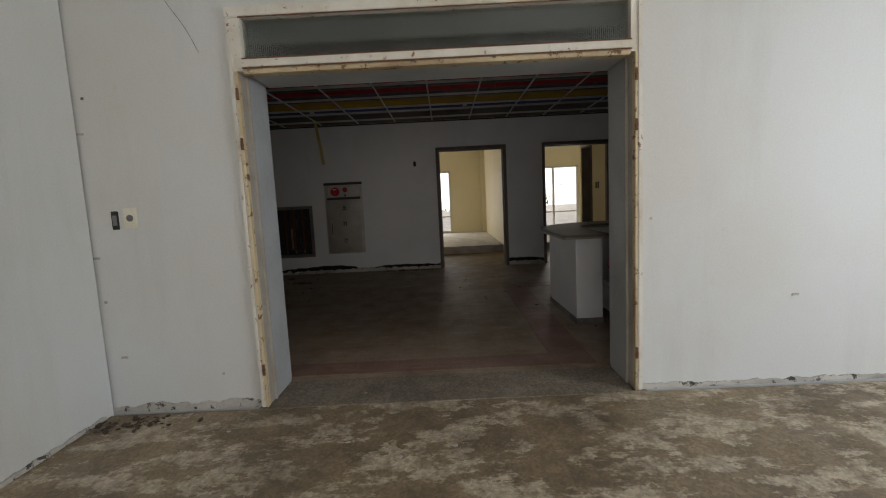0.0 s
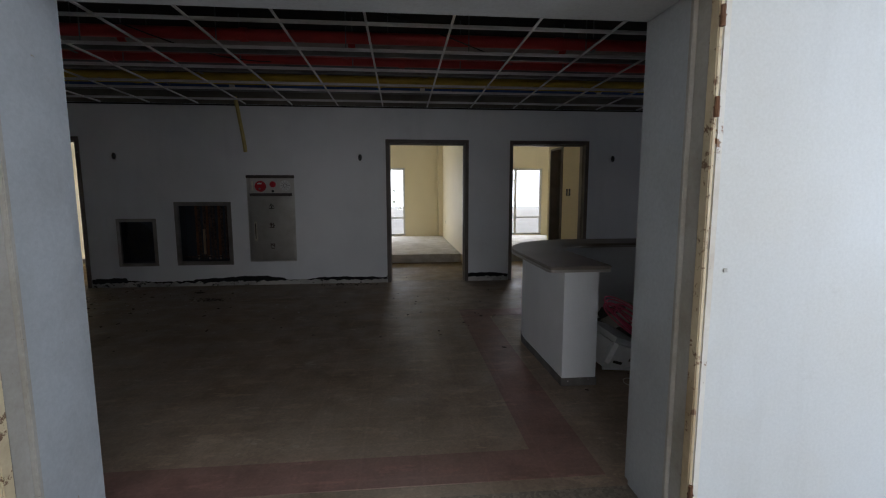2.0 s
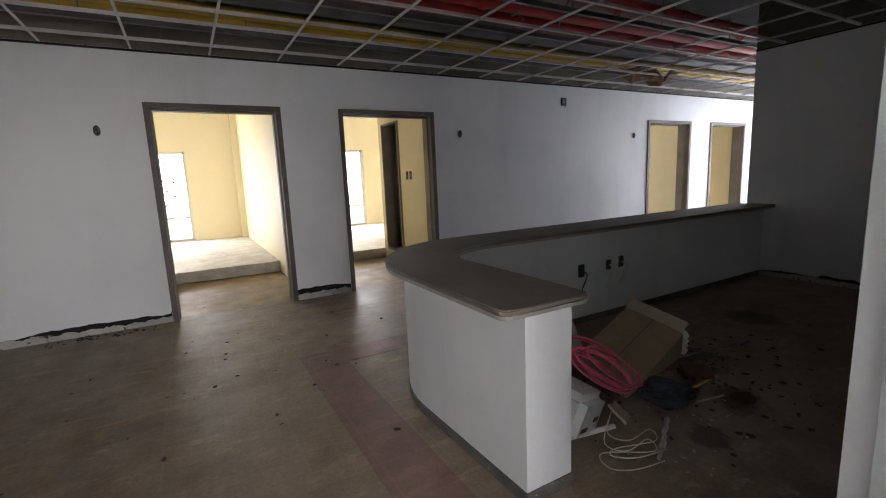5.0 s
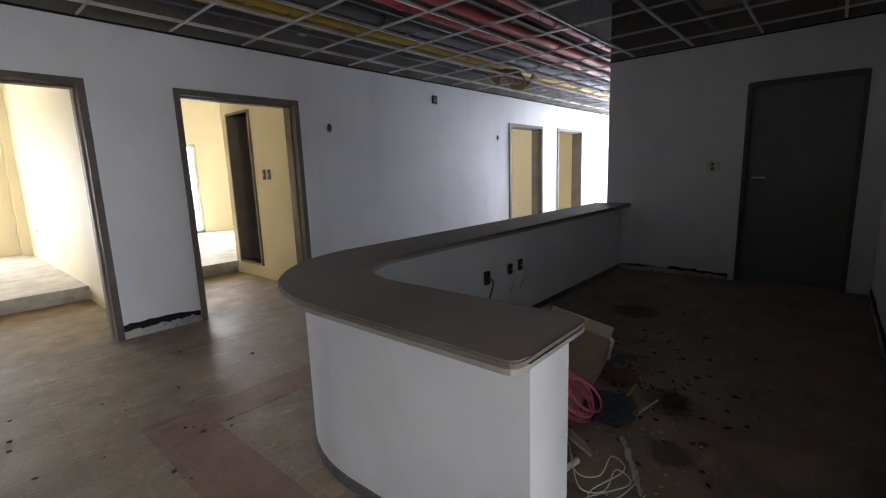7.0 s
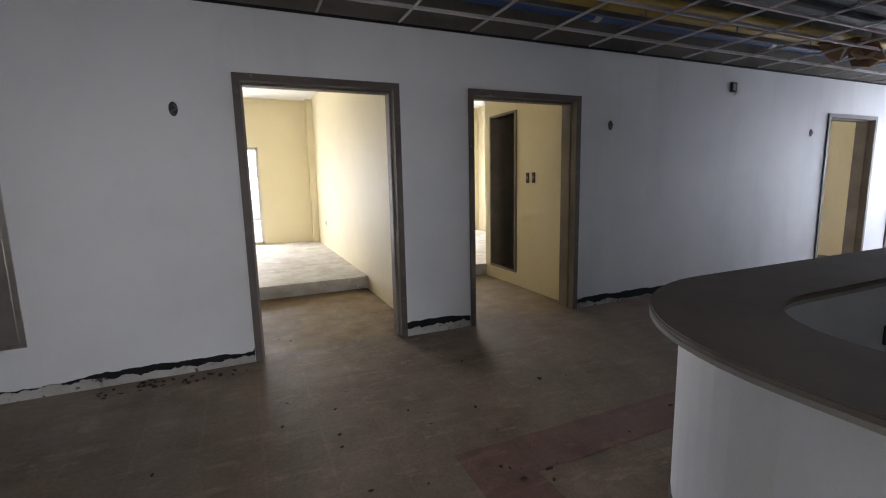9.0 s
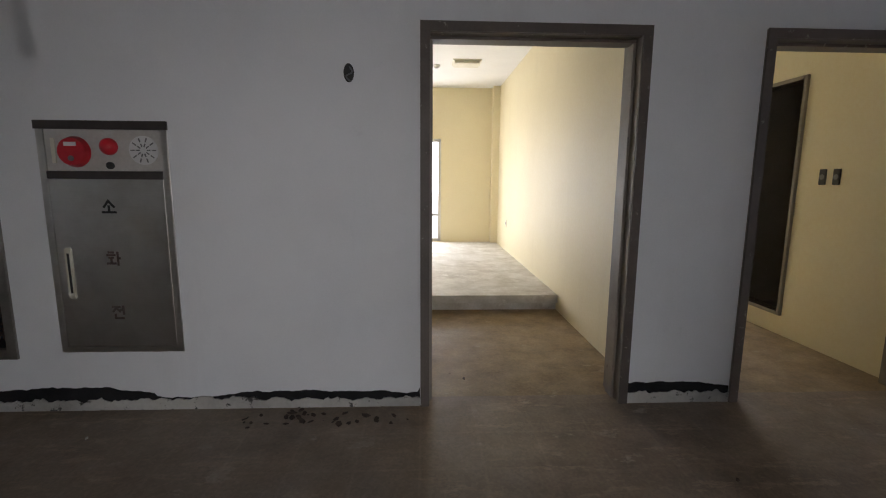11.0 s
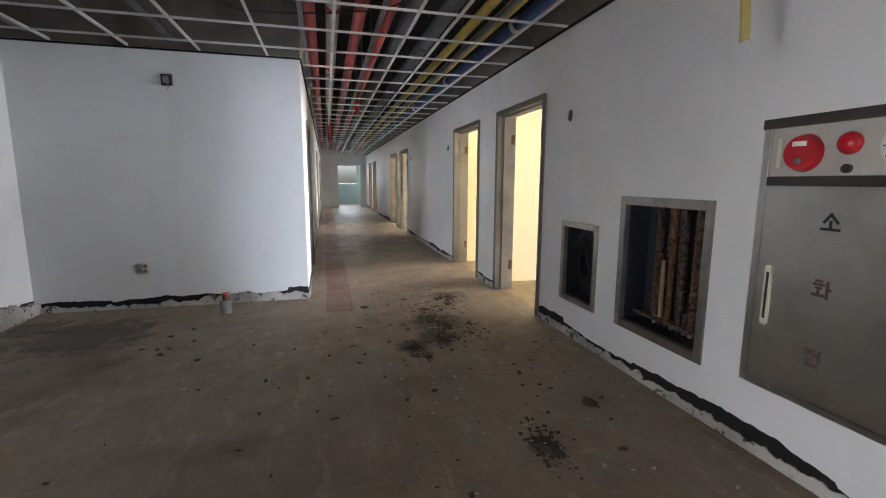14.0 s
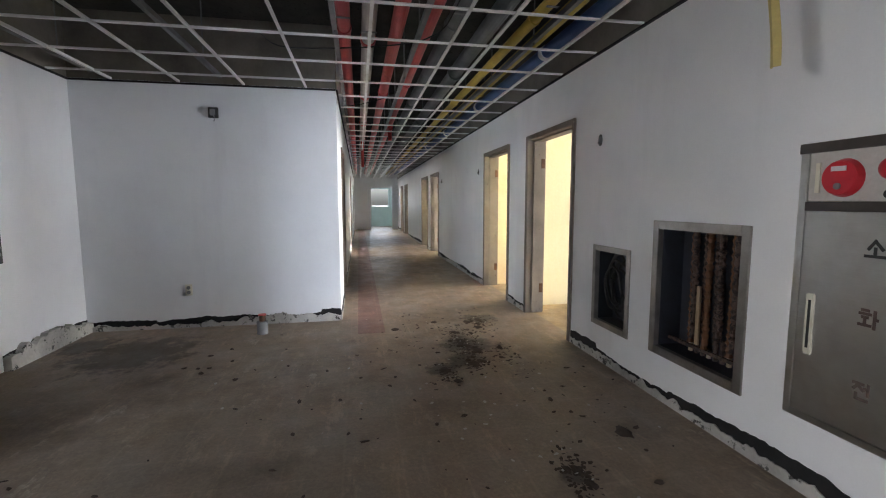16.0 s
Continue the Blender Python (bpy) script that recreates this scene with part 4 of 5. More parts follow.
# door in the east wall
o = thing("grey_door", EAST, 3.33, 0, "closed dark grey door with a lever handle in the end wall", "door")
part("leaf", boxes((0.03, 0.07, -0.43, 0.43, 0.02, 2.07)), GREYDOOR, o, bevel=0.003)
for y0, y1 in ((-0.47, -0.43), (0.43, 0.47)):
    part("jamb", boxes((-0.012, 0.2, y0, y1, 0, 2.11)), DOORFRAME, o, bevel=0.003)
part("head", boxes((-0.012, 0.2, -0.43, 0.43, 2.07, 2.12)), DOORFRAME, o, bevel=0.003)
bm = bmesh.new()
rod(bm, (-0.03, 0.37, 1.14), (0.03, 0.37, 1.14), 0.012, 10)
rod(bm, (-0.03, 0.37, 1.14), (-0.03, 0.26, 1.14), 0.01, 10)
part("handle", bm, STEEL, o, "steel lever handle")

# Hidden panel, added only to stop sun leaking round the lift door.
structure("lift_light_blocker", boxes((-4.4, -2.9, 2.2, 2.318, -0.12, 2.4), (-4.3, -3.0, 2.318, 2.6, -0.12, -0.001)), WHITE, "unseen panel added behind the lift door to keep sunlight out", "wall")
# lift door and its call buttons beside the end wall
o = thing("lift_door", -3.65, 2.68, 0, "closed dull steel lift door with a grey frame", "lift door")
for x0, x1 in ((-0.6, -0.55), (0.55, 0.6)):
    part("jamb", boxes((x0, x1, -0.12, 0.012, 0, 2.15)), REVEAL, o, bevel=0.003)
part("head", boxes((-0.55, 0.55, -0.12, 0.012, 2.08, 2.15)), REVEAL, o, bevel=0.003)
for x0, x1 in ((-0.549, -0.003), (0.003, 0.549)):
    part("leaf", boxes((x0, x1, -0.10, -0.07, 0.012, 2.079)), GREYDOOR, o, bevel=0.003)
o = thing("call_panel", -4.37, 2.68, 1.0, "narrow black lift call panel with three grey buttons", "switch")
part("plate", boxes((-0.035, 0.035, -0.002, 0.016, -0.135, 0.135)), BLACK, o, bevel=0.004)
for z in (0.05, -0.005, -0.06):
    bm = bmesh.new()
    rod(bm, (0, 0.014, z), (0, 0.022, z), 0.013, 14)
    part("button", bm, STEELGREY, o)

# frames of the side doorways in the west corridor
for a, b in SIDE:
    o = thing("side_door_frame", (a + b) / 2, CORR, 0, "worn steel frame of a side doorway", "door frame", "side door frames")
    w = (b - a) / 2
    for s in (-1, 1):
        p, q = sorted((s * (w - 0.045), s * w))
        part("jamb", boxes((p, q, -0.21, 0.015, 0, 2.1)), REVEAL, o, bevel=0.003)
    part("head", boxes((-w + 0.045, w - 0.045, -0.21, 0.015, 2.05, 2.1)), REVEAL, o)


# ---- recessed cabinets ----
def rim(o, x0, x1, z0, z1, w, mat, proud=0.012):
    for name, dd in (("rim_side", (x0 - w, x0, -proud, 0.03, z0 - w, z1 + w)), ("rim_side", (x1, x1 + w, -proud, 0.03, z0 - w, z1 + w)),
                     ("rim_bottom", (x0, x1, -proud, 0.03, z0 - w, z0)), ("rim_top", (x0, x1, -proud, 0.03, z1, z1 + w))):
        part(name, boxes(dd), mat, o, bevel=0.003)


def recess(o, x0, x1, z0, z1, depth, mat):
    e = 0.006
    part("recess", boxes((x0 - e, x1 + e, depth, depth + e, z0 - e, z1 + e), (x0 - e, x0, 0.03, depth, z0 - e, z1 + e), (x1, x1 + e, 0.03, depth, z0 - e, z1 + e),
                         (x0, x1, 0.03, depth, z0 - e, z0), (x0, x1, 0.03, depth, z1, z1 + e)), mat, o)


(a, b, lo, hi) = NICHES[0]
o = thing("cable_cabinet", (a + b) / 2, NORTH, lo, "open recessed steel box full of tangled black cables", "cabinet")
w, h = (b - a) / 2 - 0.008, hi - lo - 0.01
rim(o, -w, w, 0.008, h, 0.046, RIM)
recess(o, -w, w, 0.008, h, 0.17, DARKBOX)
rnd = random.Random(3)
for k in range(9):
    cx, cz, r = rnd.uniform(-0.06, 0.06), 0.3 + rnd.uniform(-0.08, 0.08), rnd.uniform(0.1, 0.15)
    y = 0.04 + 0.012 * k
    tube("cable", [(cx + r * math.cos(t) * rnd.uniform(0.8, 1.1), y, cz + 1.5 * r * math.sin(t)) for t in [i * 0.7 + k for i in range(8)]], 0.009, BLACK, o)
(a, b, lo, hi) = NICHES[1]
o = thing("manifold_cabinet", (a + b) / 2, NORTH, lo, "open recessed steel box with brown lagged heating pipes", "cabinet")
w, h = (b - a) / 2 - 0.008, hi - lo - 0.01
rim(o, -w, w, 0.008, h, 0.056, RIM)
recess(o, -w, w, 0.008, h, 0.19, DARKBOX)
def beaded(x, y, z0, z1, r, lean):
    """Pipe with crimped lagging: rings of changing radius along its length."""
    bm = bmesh.new()
    n = 34
    rings = []
    for i in range(n + 1):
        u = i / n
        q = r * ((0.72 if i % 2 else 1.1) + rnd.uniform(-0.12, 0.12))
        rings.append([bm.verts.new((x + lean * u + q * math.cos(a), y + q * math.sin(a), z0 + (z1 - z0) * u)) for a in [m * math.pi / 4 for m in range(8)]])
    for p, q in zip(rings, rings[1:]):
        for i in range(8):
            bm.faces.new((p[i], p[(i + 1) % 8], q[(i + 1) % 8], q[i]))
    return bm


for k in range(9):
    x, y = -0.15 + k * 0.052, 0.125 - 0.03 * (k % 2)
    z = 0.08 + 0.04 * (k % 3)
    part("lagged_pipe", beaded(x, y, z, h, 0.021, rnd.uniform(-0.012, 0.012)), LAGGING if k % 3 else RUST, o)
    bm = bmesh.new()
    rod(bm, (x, 0.13, 0.02), (x, 0.13, z), 0.014, 8)
    part("valve", bm, LAGGING if k % 3 else PALECARD, o)
part("slat", boxes((-0.045, -0.015, 0.06, 0.075, 0.1, 0.47)), CARD, o, "bare wooden slat", 0.002)
part("bar", boxes((-w, w, 0.10, 0.12, 0.05, 0.07)), LAGGING, o, "dirty manifold bar")

(a, b, lo, hi) = NICHES[2]
o = thing("fire_hose_cabinet", (a + b) / 2, NORTH, lo, "recessed stainless steel fire hose cabinet with alarm bell and lamp", "cabinet")
w, h = (b - a) / 2, hi - lo
split = h - 0.255
for name, dd in (("rim_side", (-w - 0.03, -w + 0.004, -0.006, 0.03, -0.03, h + 0.03)), ("rim_side", (w - 0.004, w + 0.03, -0.006, 0.03, -0.03, h + 0.03)), ("rim_bottom", (-w, w, -0.006, 0.03, -0.03, 0.0))):
    part(name, boxes(dd), STEEL, o, bevel=0.002)
part("rim_top", boxes((-w - 0.035, w + 0.035, -0.012, 0.03, h - 0.012, h + 0.032)), DARKSTEEL, o, "dark steel top rim", bevel=0.002)
part("signal_panel", boxes((-w + 0.006, w - 0.006, 0.004, 0.02, split + 0.03, h - 0.012)), PANEL, o, "pale panel with bell, lamp and speaker")
part("divider", boxes((-w + 0.004, w - 0.004, -0.008, 0.02, split - 0.012, split + 0.028)), DARKSTEEL, o, "dark steel divider bar", bevel=0.002)
door = part("door", boxes((-w + 0.006, w - 0.006, -0.003, 0.018, 0.002, split - 0.014)), STEEL, o, "brushed stainless door with worn letters", bevel=0.003)
cz = split + 0.128
bm = bmesh.new()
rod(bm, (-0.145, 0.004, cz), (-0.145, -0.03, cz), 0.082, 32, 0.07)
bell = part("alarm_bell", bm, REDPLASTIC, o, "round red alarm bell", bevel=0.003)
bm = boxes((-0.175, -0.115, -0.0335, -0.0305, cz + 0.028, cz + 0.048))
part("bell_label", bm, WHITEPLASTIC, bell)
bm = bmesh.new()
rod(bm, (-0.145, -0.03, cz - 0.035), (-0.145, -0.037, cz - 0.035), 0.014, 12)
part("bell_bolt", bm, STEELGREY, bell)
bm = bmesh.new()
bmesh.ops.create_uvsphere(bm, u_segments=20, v_segments=12, radius=0.045, matrix=pose(0.03, -0.002, cz + 0.028) @ Matrix.Diagonal((1, 0.8, 1, 1)))
part("signal_lamp", bm, REDPLASTIC, o, "red dome lamp", smooth_shade=True)
bm = bmesh.new()
rod(bm, (0.03, 0.004, cz - 0.07), (0.03, -0.012, cz - 0.07), 0.018, 16)
part("push_button", bm, BLACK, o)
sp = bmesh.new()
rod(sp, (0.205, 0.004, cz + 0.01), (0.205, -0.001, cz + 0.01), 0.075, 32)
speaker = part("speaker", sp, WHITEPLASTIC, o, "round slotted speaker")
for k in range(10):
    t = k * 0.628
    for r0, r1 in ((0.018, 0.036), (0.044, 0.066)):
        bm = bmesh.new()
        m = Matrix.Translation((0.205, 0, cz + 0.01)) @ Matrix.Rotation(t, 4, "Y")
        bx(bm, r0, r1, -0.0035, -0.0012, -0.003, 0.003, m)
        part("slot", bm, STEELGREY, speaker)
part("plate", boxes((-0.265, -0.245, -0.002, 0.004, cz - 0.06, cz + 0.07)), IVORY, o)
part("handle_plate", boxes((-0.255, -0.215, -0.012, -0.004, 0.28, 0.56)), IVORY, door, "ivory recessed handle", bevel=0.006)
part("handle_slot", boxes((-0.241, -0.229, -0.0145, -0.0125, 0.31, 0.53)), BLACK, door)


def strokes(cx, cz, marks, mat, parent):
    bm = bmesh.new()
    for x0, z0, x1, z1 in marks:
        p, q = Vector((x0, 0, z0)), Vector((x1, 0, z1))
        d = q - p
        m = Matrix.Translation((cx, -0.0045, cz)) @ Matrix.Translation((p + q) / 2) @ Matrix.Rotation(-math.atan2(d.z, d.x), 4, "Y")
        bx(bm, -d.length / 2 - 0.004, d.length / 2 + 0.004, -0.0008, 0.0008, -0.006, 0.006, m)
    return part("letter", bm, mat, parent)


SO = [(0, 0.035, -0.025, 0.0), (0, 0.03, 0.027, 0.0), (0, 0.005, 0, -0.022), (-0.035, -0.028, 0.035, -0.028)]
HWA = [(-0.022, 0.034, 0.002, 0.034), (-0.03, 0.02, 0.01, 0.02), (-0.02, 0.006, 0.0, 0.006), (-0.01, -0.004, -0.01, -0.022), (-0.032, -0.026, 0.012, -0.026), (0.025, 0.035, 0.025, -0.035), (0.025, 0.002, 0.036, 0.002)]
JEON = [(-0.03, 0.03, 0.008, 0.03), (-0.01, 0.028, -0.028, 0.004), (-0.008, 0.02, 0.008, 0.004), (0.012, 0.014, 0.026, 0.014), (0.027, 0.034, 0.027, -0.012), (-0.018, -0.012, -0.018, -0.034), (-0.018, -0.034, 0.026, -0.034)]
WORN = coat("worn_brown_lettering", (0.07, 0.045, 0.04), (0.14, 0.1, 0.085), 0.6, big=18)
WORN2 = coat("faded_lettering", (0.11, 0.08, 0.07), (0.18, 0.14, 0.125), 0.5, big=25)
strokes(0.0, 0.78, SO, BLACK, door)
strokes(-0.005, 0.5, HWA, WORN, door)
strokes(-0.005, 0.2, JEON, WORN2, door)

# hanging yellow tape
o = thing("hanging_tape", -1.915, 7.22, 1.9, "flat yellow vinyl strip hanging from the ceiling grid", "strip")
bm = bmesh.new()
rows = []
for i in range(10):
    z = 0.735 * i / 9
    x = 0.02 - 0.1 * (i / 9) ** 1.2
    rows.append([bm.verts.new((x - 0.022, 0.004 * math.sin(i), z)), bm.verts.new((x, -0.012, z)), bm.verts.new((x + 0.022, 0.004 * math.sin(i), z))])
for p, q in zip(rows, rows[1:]):
    for i in (0, 1):
        bm.faces.new((p[i], p[i + 1], q[i + 1], q[i]))
s = part("strip", bm, TAPE, o)
s.modifiers.new("thick", "SOLIDIFY").thickness = 0.006

# ---- pipe stub by the west wall ----
o = thing("pipe_stub", -5.05, 4.5, 0, "short grey pipe stub with a red cap rising from the floor", "pipe")
bm = bmesh.new()
rod(bm, (0, 0, 0), (0, 0, 0.13), 0.055, 20)
part("sleeve", bm, STEELGREY, o, "grey sleeve")
bm = bmesh.new()
rod(bm, (-0.015, 0, 0.13), (-0.015, 0, 0.19), 0.032, 16)
part("cap", bm, RUST, o, "rusty red cap")
bm = bmesh.new()
rod(bm, (-0.015, 0, 0.19), (-0.015, 0, 0.2), 0.04, 16)
part("flange", bm, RED_PIPE, o)


# ---- rubbish behind the counter ----
ax = Vector((0.57, 0.03, 0.24)).normalized()
az = ax.cross(Vector((-0.11, 0.38, 0.07))).normalized()
ay = az.cross(ax)
tip = Matrix(((ax.x, ay.x, az.x, 2.29), (ax.y, ay.y, az.y, 3.94), (ax.z, ay.z, az.z, 0.045), (0, 0, 0, 1)))
o = thing("cardboard_box", 2.3, 3.94, 0, "crushed brown cardboard box lying tilted on the rubbish", "box")
o.matrix_world = tip
bm = boxes((0, 0.62, 0, 0.4, -0.22, 0))
for v in bm.verts:
    if v.co.x < 0.1 and v.co.z < -0.1:
        v.co.z = -0.03
part("carton", bm, CARD, o, bevel=0.006)
part("seam", boxes((0.0, 0.62, 0.196, 0.2, 0.0, 0.003)), DARKBOX, o)
bm = boxes((0.622, 0.75, 0.03, 0.40, -0.012, -0.006))
for v in bm.verts:
    v.co.z -= (v.co.x - 0.622) * 0.25
part("flap", bm, PALECARD, o, "pale torn flap")
bm = boxes((0.622, 0.69, 0.01, 0.4, -0.006, 0.0))
for v in bm.verts:
    v.co.z += (v.co.x - 0.622) * 0.5
part("flap", bm, PALECARD, o)
o = thing("foam_block", 2.9, 4.0, 0.2, "ribbed white foam packing block held in the open carton", "foam")
o.matrix_world = tip
part("block", boxes((0.624, 0.68, 0.0, 0.26, -0.215, -0.03)), WHITEPLASTIC, o, bevel=0.008)
for k in range(4):
    part("rib", boxes((0.68, 0.692, 0.02 + 0.06 * k, 0.045 + 0.06 * k, -0.2, -0.05)), WHITEPLASTIC, o)
    part("rib", boxes((0.63, 0.67, -0.012, 0.0, -0.2 + 0.045 * k, -0.18 + 0.045 * k)), WHITEPLASTIC, o)
o = thing("appliance_case", 1.80, 4.0, 0, "white plastic appliance casing lying on its side", "casing")
o.matrix_world = pose(1.78, 3.98, 0.15, 14, 20, 25)
part("shell", boxes((-0.19, 0.19, -0.2, 0.2, -0.11, 0.13)), WHITEPLASTIC, o, bevel=0.04)
part("slot", boxes((0.04, 0.11, -0.203, -0.199, -0.01, 0.015)), BLACK, o, bevel=0.001)
part("vent", boxes((-0.12, -0.02, -0.203, -0.199, -0.05, -0.03)), BLACK, o)
part("grip", boxes((0.05, 0.10, -0.206, -0.202, 0.012, 0.017)), STEELGREY, o)


def torn_board(x, y, z, rx, ry, rz, w, h, mat, label, seed):
    """A broken sheet with a jagged outline."""
    rr = random.Random(seed)
    b = new("torn_board")
    b.matrix_world = pose(x, y, z, rx, ry, rz)
    tagged(b, label, "board", "torn boards")
    bm = bmesh.new()
    ring = []
    for k in range(16):
        a = k * math.pi / 8
        q = rr.uniform(0.8, 1.1) / max(abs(math.cos(a)), abs(math.sin(a)))
        ring.append((w * q * math.cos(a), h * q * math.sin(a)))
    f = [[bm.verts.new((u, v, e)) for u, v in ring] for e in (-0.006, 0.006)]
    bm.faces.new(f[0])
    bm.faces.new(f[1])
    for k in range(16):
        bm.faces.new((f[0][k], f[0][(k + 1) % 16], f[1][(k + 1) % 16], f[1][k]))
    part("sheet", bm, mat, b)
    return b


torn_board(2.20, 4.28, 0.30, 62, 10, 24, 0.13, 0.11, CHIP, "torn white plasterboard leaning on the rubbish", 1)
torn_board(1.96, 4.18, 0.29, 50, -20, 10, 0.12, 0.06, CHIP, "torn white plasterboard leaning on the rubbish", 2)
torn_board(2.12, 4.46, 0.20, 70, 5, 12, 0.20, 0.15, PLINTH, "dark broken board standing behind the rubbish", 3)
torn_board(2.10, 3.83, 0.06, 40, 15, 30, 0.08, 0.06, PALECARD, "pale crumpled card on the floor", 4)
o = thing("pink_cable_coil", 1.92, 3.78, 0.38, "coil of pink electric cable thrown on the rubbish", "cable")
rnd = random.Random(11)
for k in range(8):
    r, w2, sx, sz = rnd.uniform(0.24, 0.34), rnd.uniform(0.02, 0.07), rnd.uniform(-0.05, 0.03), rnd.uniform(-0.03, 0.04)
    tube("loop", [(sx + 0.82 * r * math.cos(t) + 0.57 * w2 * math.sin(t), 0.03 * math.cos(t) + 0.012 * k - 0.05, sz - 0.57 * r * math.cos(t) + 0.82 * w2 * math.sin(t)) for t in [i * 0.6283 + 0.2 * k for i in range(11)]], 0.0055, PINK, o)
for k in range(2):
    rr = random.Random(k + 20)
    x, y = 1.78 + 0.08 * k, 3.62 + 0.05 * k
    cab = tube("loose_wire", [(x + 0.22, y + 0.2, 0.05), (x + 0.08, y + 0.1, 0.02), (x + 0.14, y + 0.02, 0.006), (x + 0.3, y + 0.03, 0.006), (x + 0.24, y - 0.05, 0.006), (x + 0.03, y + 0.08 * rr.random(), 0.006), (x - 0.03, y - 0.02, 0.006), (x + 0.06, y - 0.09, 0.006), (x + rr.uniform(0.15, 0.25), y - 0.12, 0.006)], 0.0028, IVORY)
    tagged(cab, "thin pale wire lying in loops on the floor", "wire", "loose wires")
for k, (p, q, r, mat, label) in enumerate((((1.70, 3.86, 0.02), (2.02, 3.80, 0.02), 0.013, WHITEPLASTIC, "short white plastic pipe on the floor"),
                                          ((3.05, 4.12, 0.03), (3.75, 4.02, 0.012), 0.007, STEELGREY, "thin grey stick among the rubbish"),
                                          ((3.1, 4.3, 0.06), (3.6, 3.9, 0.012), 0.006, CARD, "thin brown stick among the rubbish"),
                                          ((2.85, 4.22, 0.05), (3.5, 4.3, 0.012), 0.009, STEELGREY, "thin grey stick among the rubbish"),
                                          ((2.75, 3.83, 0.012), (3.02, 3.84, 0.012), 0.009, YELLOW_PIPE, "short yellow rod on the floor"),
                                          ((2.6, 3.72, 0.012), (2.8, 3.68, 0.012), 0.006, CHIP, "pale splinter on the floor"))):
    bm = bmesh.new()
    rod(bm, p, q, r, 10)
    tagged(part("stick", bm, mat), label, "stick", "sticks in the rubbish")
o = thing("foil_strip", 2.14, 3.6, 0.004, "crumpled silvery foil strip on the floor", "foil")
bm = bmesh.new()
rr = random.Random(31)
rows = [[bm.verts.new((0.19 - 0.36 * i / 12 + rr.uniform(-0.012, 0.012) + e * 0.006, 0.11 - 0.2 * i / 12 - e * 0.01, rr.uniform(0.002, 0.022))) for e in (-1, 0, 1)] for i in range(13)]
for p, q in zip(rows, rows[1:]):
    for i in (0, 1):
        bm.faces.new((p[i], p[i + 1], q[i + 1], q[i]))
sheet = part("strip", bm, CHIP, o)
sheet.modifiers.new("thick", "SOLIDIFY").thickness = 0.002


def crumpled(name, x, y, r, flat, mat, label, category, seed):
    o = thing(name, x, y, 0.0, label, category)
    bm = bmesh.new()
    bmesh.ops.create_icosphere(bm, subdivisions=4, radius=r)
    for v in bm.verts:
        w = v.co / r + Vector((seed, 0, 0))
        v.co *= 1 + 0.4 * noise.noise(w * 1.4) + 0.22 * abs(noise.noise(w * 4)) + 0.08 * noise.noise(w * 11)
        v.co.z = max(v.co.z * flat, -r * 0.3) + r * 0.3
    part("bag", bm, mat, o)


crumpled("blue_bag", 2.52, 3.86, 0.13, 0.45, DARKBOX, "crumpled dark blue plastic bag on the floor", "bag", 1)
crumpled("dark_rag", 2.85, 3.60, 0.06, 0.2, DEBRIS, "flat dark rag lying on the floor", "rag", 5)
crumpled("red_rag", 2.95, 3.93, 0.09, 0.35, RUST, "crumpled dark red rag among the rubbish", "rag", 8)


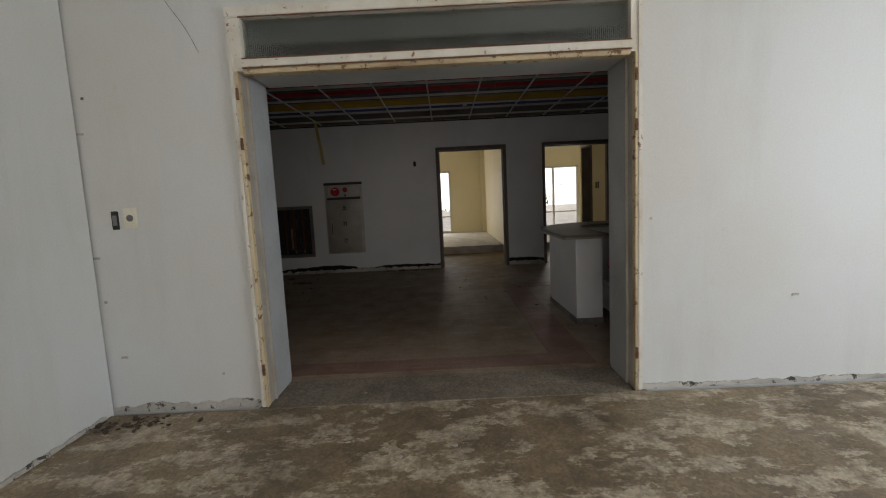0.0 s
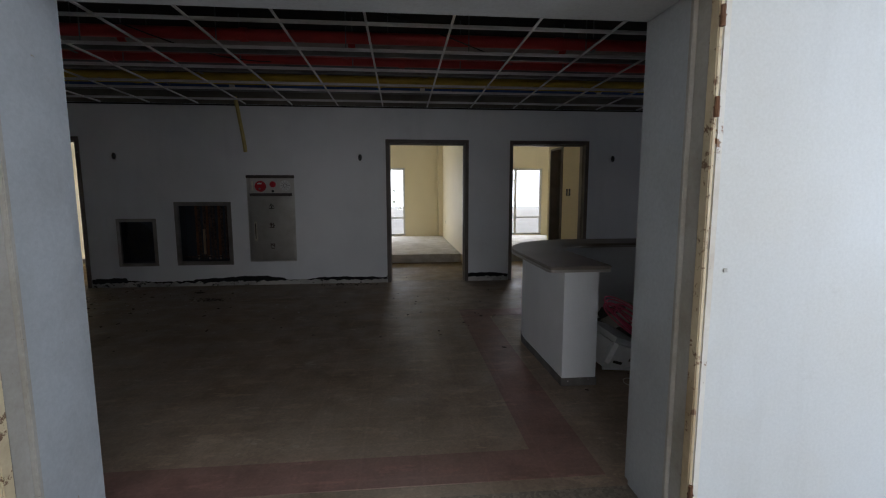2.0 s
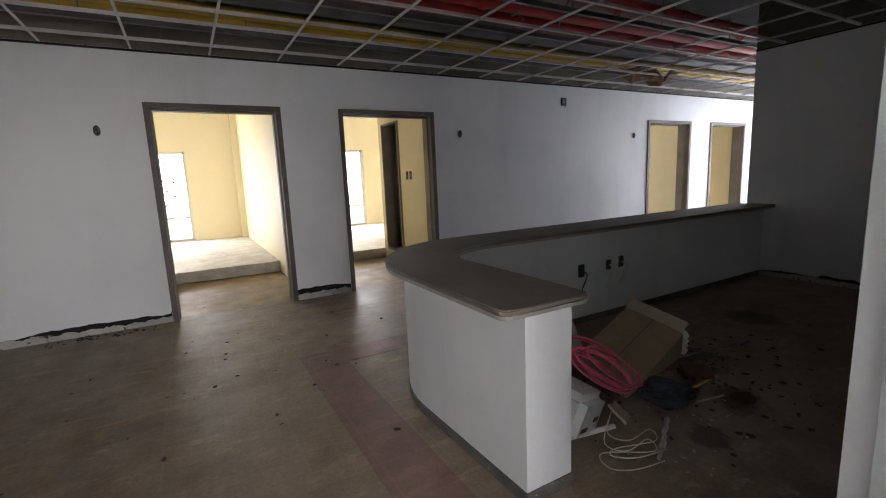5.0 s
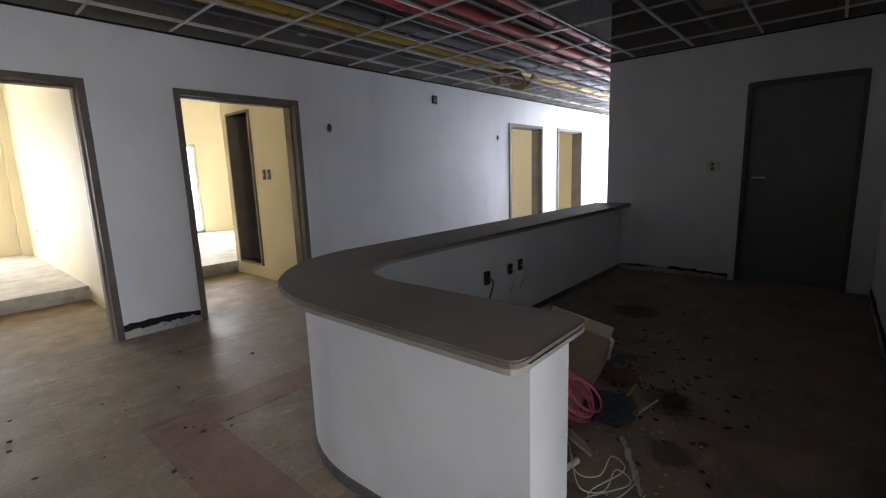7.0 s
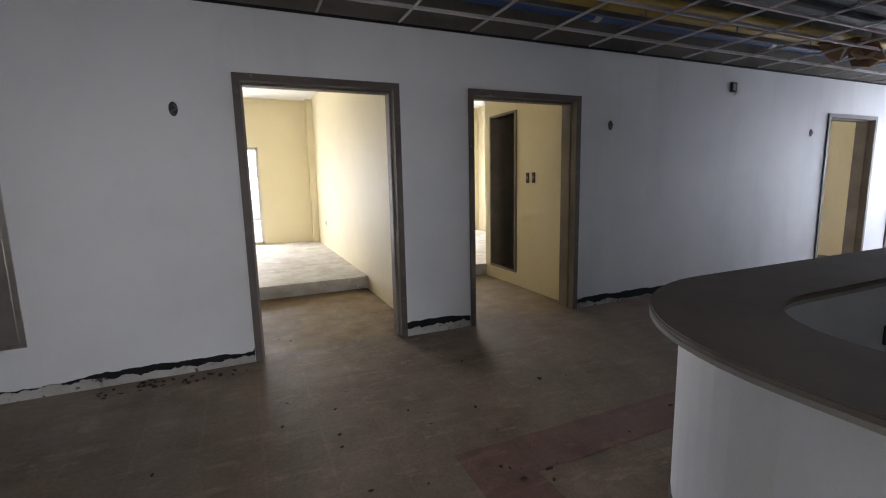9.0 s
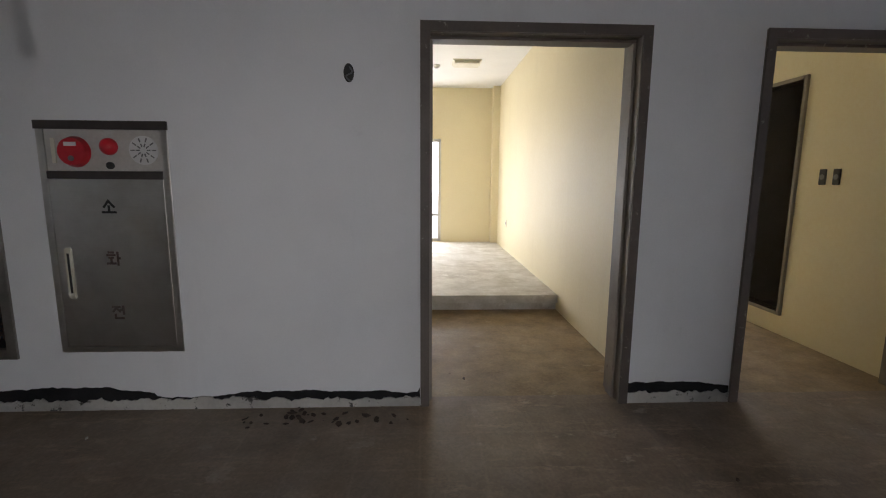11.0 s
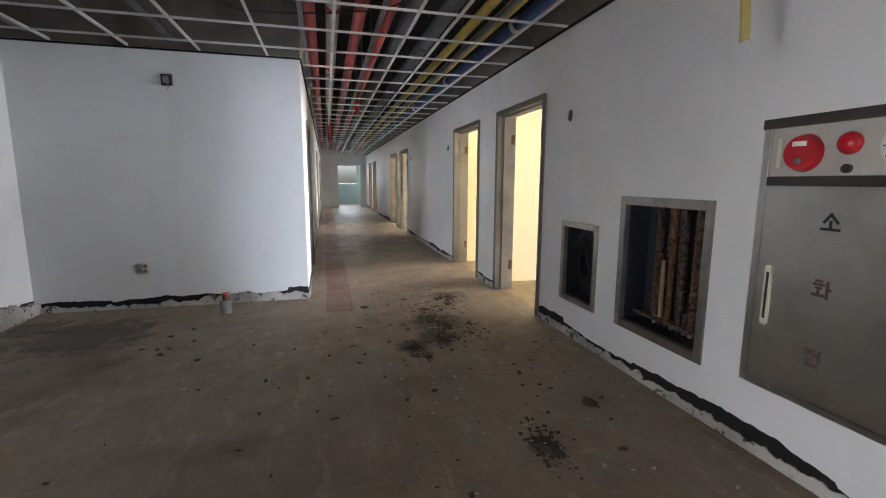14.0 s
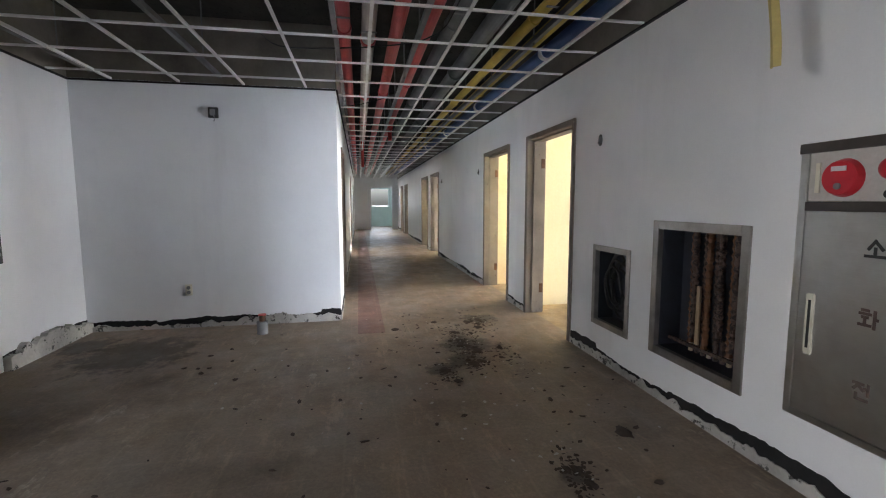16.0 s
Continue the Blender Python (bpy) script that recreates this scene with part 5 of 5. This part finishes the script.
def litter(name, centre, spread, count, size, mat, label, seed, flat=0.25, mounds=0):
    rr = random.Random(seed)
    bm = bmesh.new()
    for k in range(mounds):
        x, y = rr.gauss(centre[0], spread[0] * 0.8), rr.gauss(centre[1], spread[1] * 0.8)
        r, tall = rr.uniform(0.02, 0.05), rr.uniform(0.006, 0.014)
        ring = [[bm.verts.new((x + 1.5 * f * r * math.cos(q) * rr.uniform(0.6, 1.25), y + f * r * math.sin(q) * rr.uniform(0.6, 1.25), z)) for q in [j * 0.4488 for j in range(14)]] for f, z in ((1.0, 0.001), (0.55, tall * rr.uniform(0.6, 1)))]
        top = bm.verts.new((x, y, tall))
        for j in range(14):
            bm.faces.new((ring[0][j], ring[0][(j + 1) % 14], ring[1][(j + 1) % 14], ring[1][j]))
            bm.faces.new((ring[1][j], ring[1][(j + 1) % 14], top))
    for k in range(count):
        x, y = rr.gauss(centre[0], spread[0]), rr.gauss(centre[1], spread[1])
        s = size * rr.uniform(0.35, 1.4)
        a = rr.uniform(0, 6.28)
        m = Matrix.Translation((x, y, 0.004)) @ Matrix.Rotation(a, 4, "Z") @ Matrix.Rotation(rr.uniform(-0.35, 0.35), 4, "X")
        v = [bm.verts.new(m @ Vector((s * math.cos(q) * rr.uniform(0.5, 1.2), 0.6 * s * math.sin(q) * rr.uniform(0.5, 1.2), z))) for z in (0, s * flat) for q in (0, 1.26, 2.51, 3.77, 5.03)]
        bm.faces.new(v[5:])
        for i in range(5):
            bm.faces.new((v[i], v[(i + 1) % 5], v[5 + (i + 1) % 5], v[5 + i]))
    return tagged(part(name, bm, mat), label, "debris", "", "stuff")


for k, (x, y, n, r) in enumerate(((-4.55, 6.5, 80, 0.2), (-4.25, 6.45, 90, 0.13), (-3.85, 6.45, 70, 0.12), (-3.6, 6.15, 40, 0.1), (-3.95, 6.75, 40, 0.14), (-5.05, 6.8, 70, 0.15), (-2.2, 6.55, 60, 0.09), (-3.0, 6.9, 20, 0.3), (-4.9, 6.2, 30, 0.3))):
    litter("leaf_litter", (x, y), (r * 1.3, r * 0.6), int(n * 1.7), 0.016, DEBRIS, "dark dry litter scattered on the hall floor", 60 + k, 0.12, max(n // 14, 1))
    litter("plaster_chips", (x, y), (r, r * 0.5), n // 8, 0.012, CHIP, "pale crumbs among the dark litter", 80 + k, 0.3)
litter("plaster_chips", (-2.8, 6.2), (0.9, 0.7), 60, 0.014, CHIP, "pale plaster chips scattered on the floor", 5)
litter("leaf_litter", (-3.2, 5.4), (1.1, 0.9), 90, 0.022, DEBRIS, "dark crumbs scattered on the hall floor", 6)
litter("leaf_litter", (0.6, 5.6), (0.9, 0.9), 50, 0.016, DEBRIS, "dark crumbs on the floor before the counter", 7)
litter("plaster_chips", (2.3, 3.6), (0.3, 0.2), 30, 0.012, CHIP, "broken plaster among the rubbish", 8)
litter("leaf_litter", (2.9, 3.95), (0.5, 0.3), 260, 0.018, DEBRIS, "dark rubbish on the floor behind the counter", 9)
litter("plaster_chips", (0.5, 1.0), (1.6, 0.7), 45, 0.016, CHIP, "pale chips on the cement floor", 10)
litter("leaf_litter", (-0.6, 7.35), (0.25, 0.04), 40, 0.02, DEBRIS, "dark crumbs along the wall foot", 12)
litter("leaf_litter", (-1.8, 2.02), (0.14, 0.05), 60, 0.02, DEBRIS, "dark dirt in the corner of the front room", 13)
crack = tube("wall_crack", [(-1.42, FACE - 0.001, 2.42), (-1.38, FACE - 0.001, 2.36), (-1.31, FACE - 0.001, 2.25), (-1.25, FACE - 0.001, 2.12)], 0.0018, STEELGREY)
tagged(crack, "hairline crack in the white plaster above the socket", "crack")
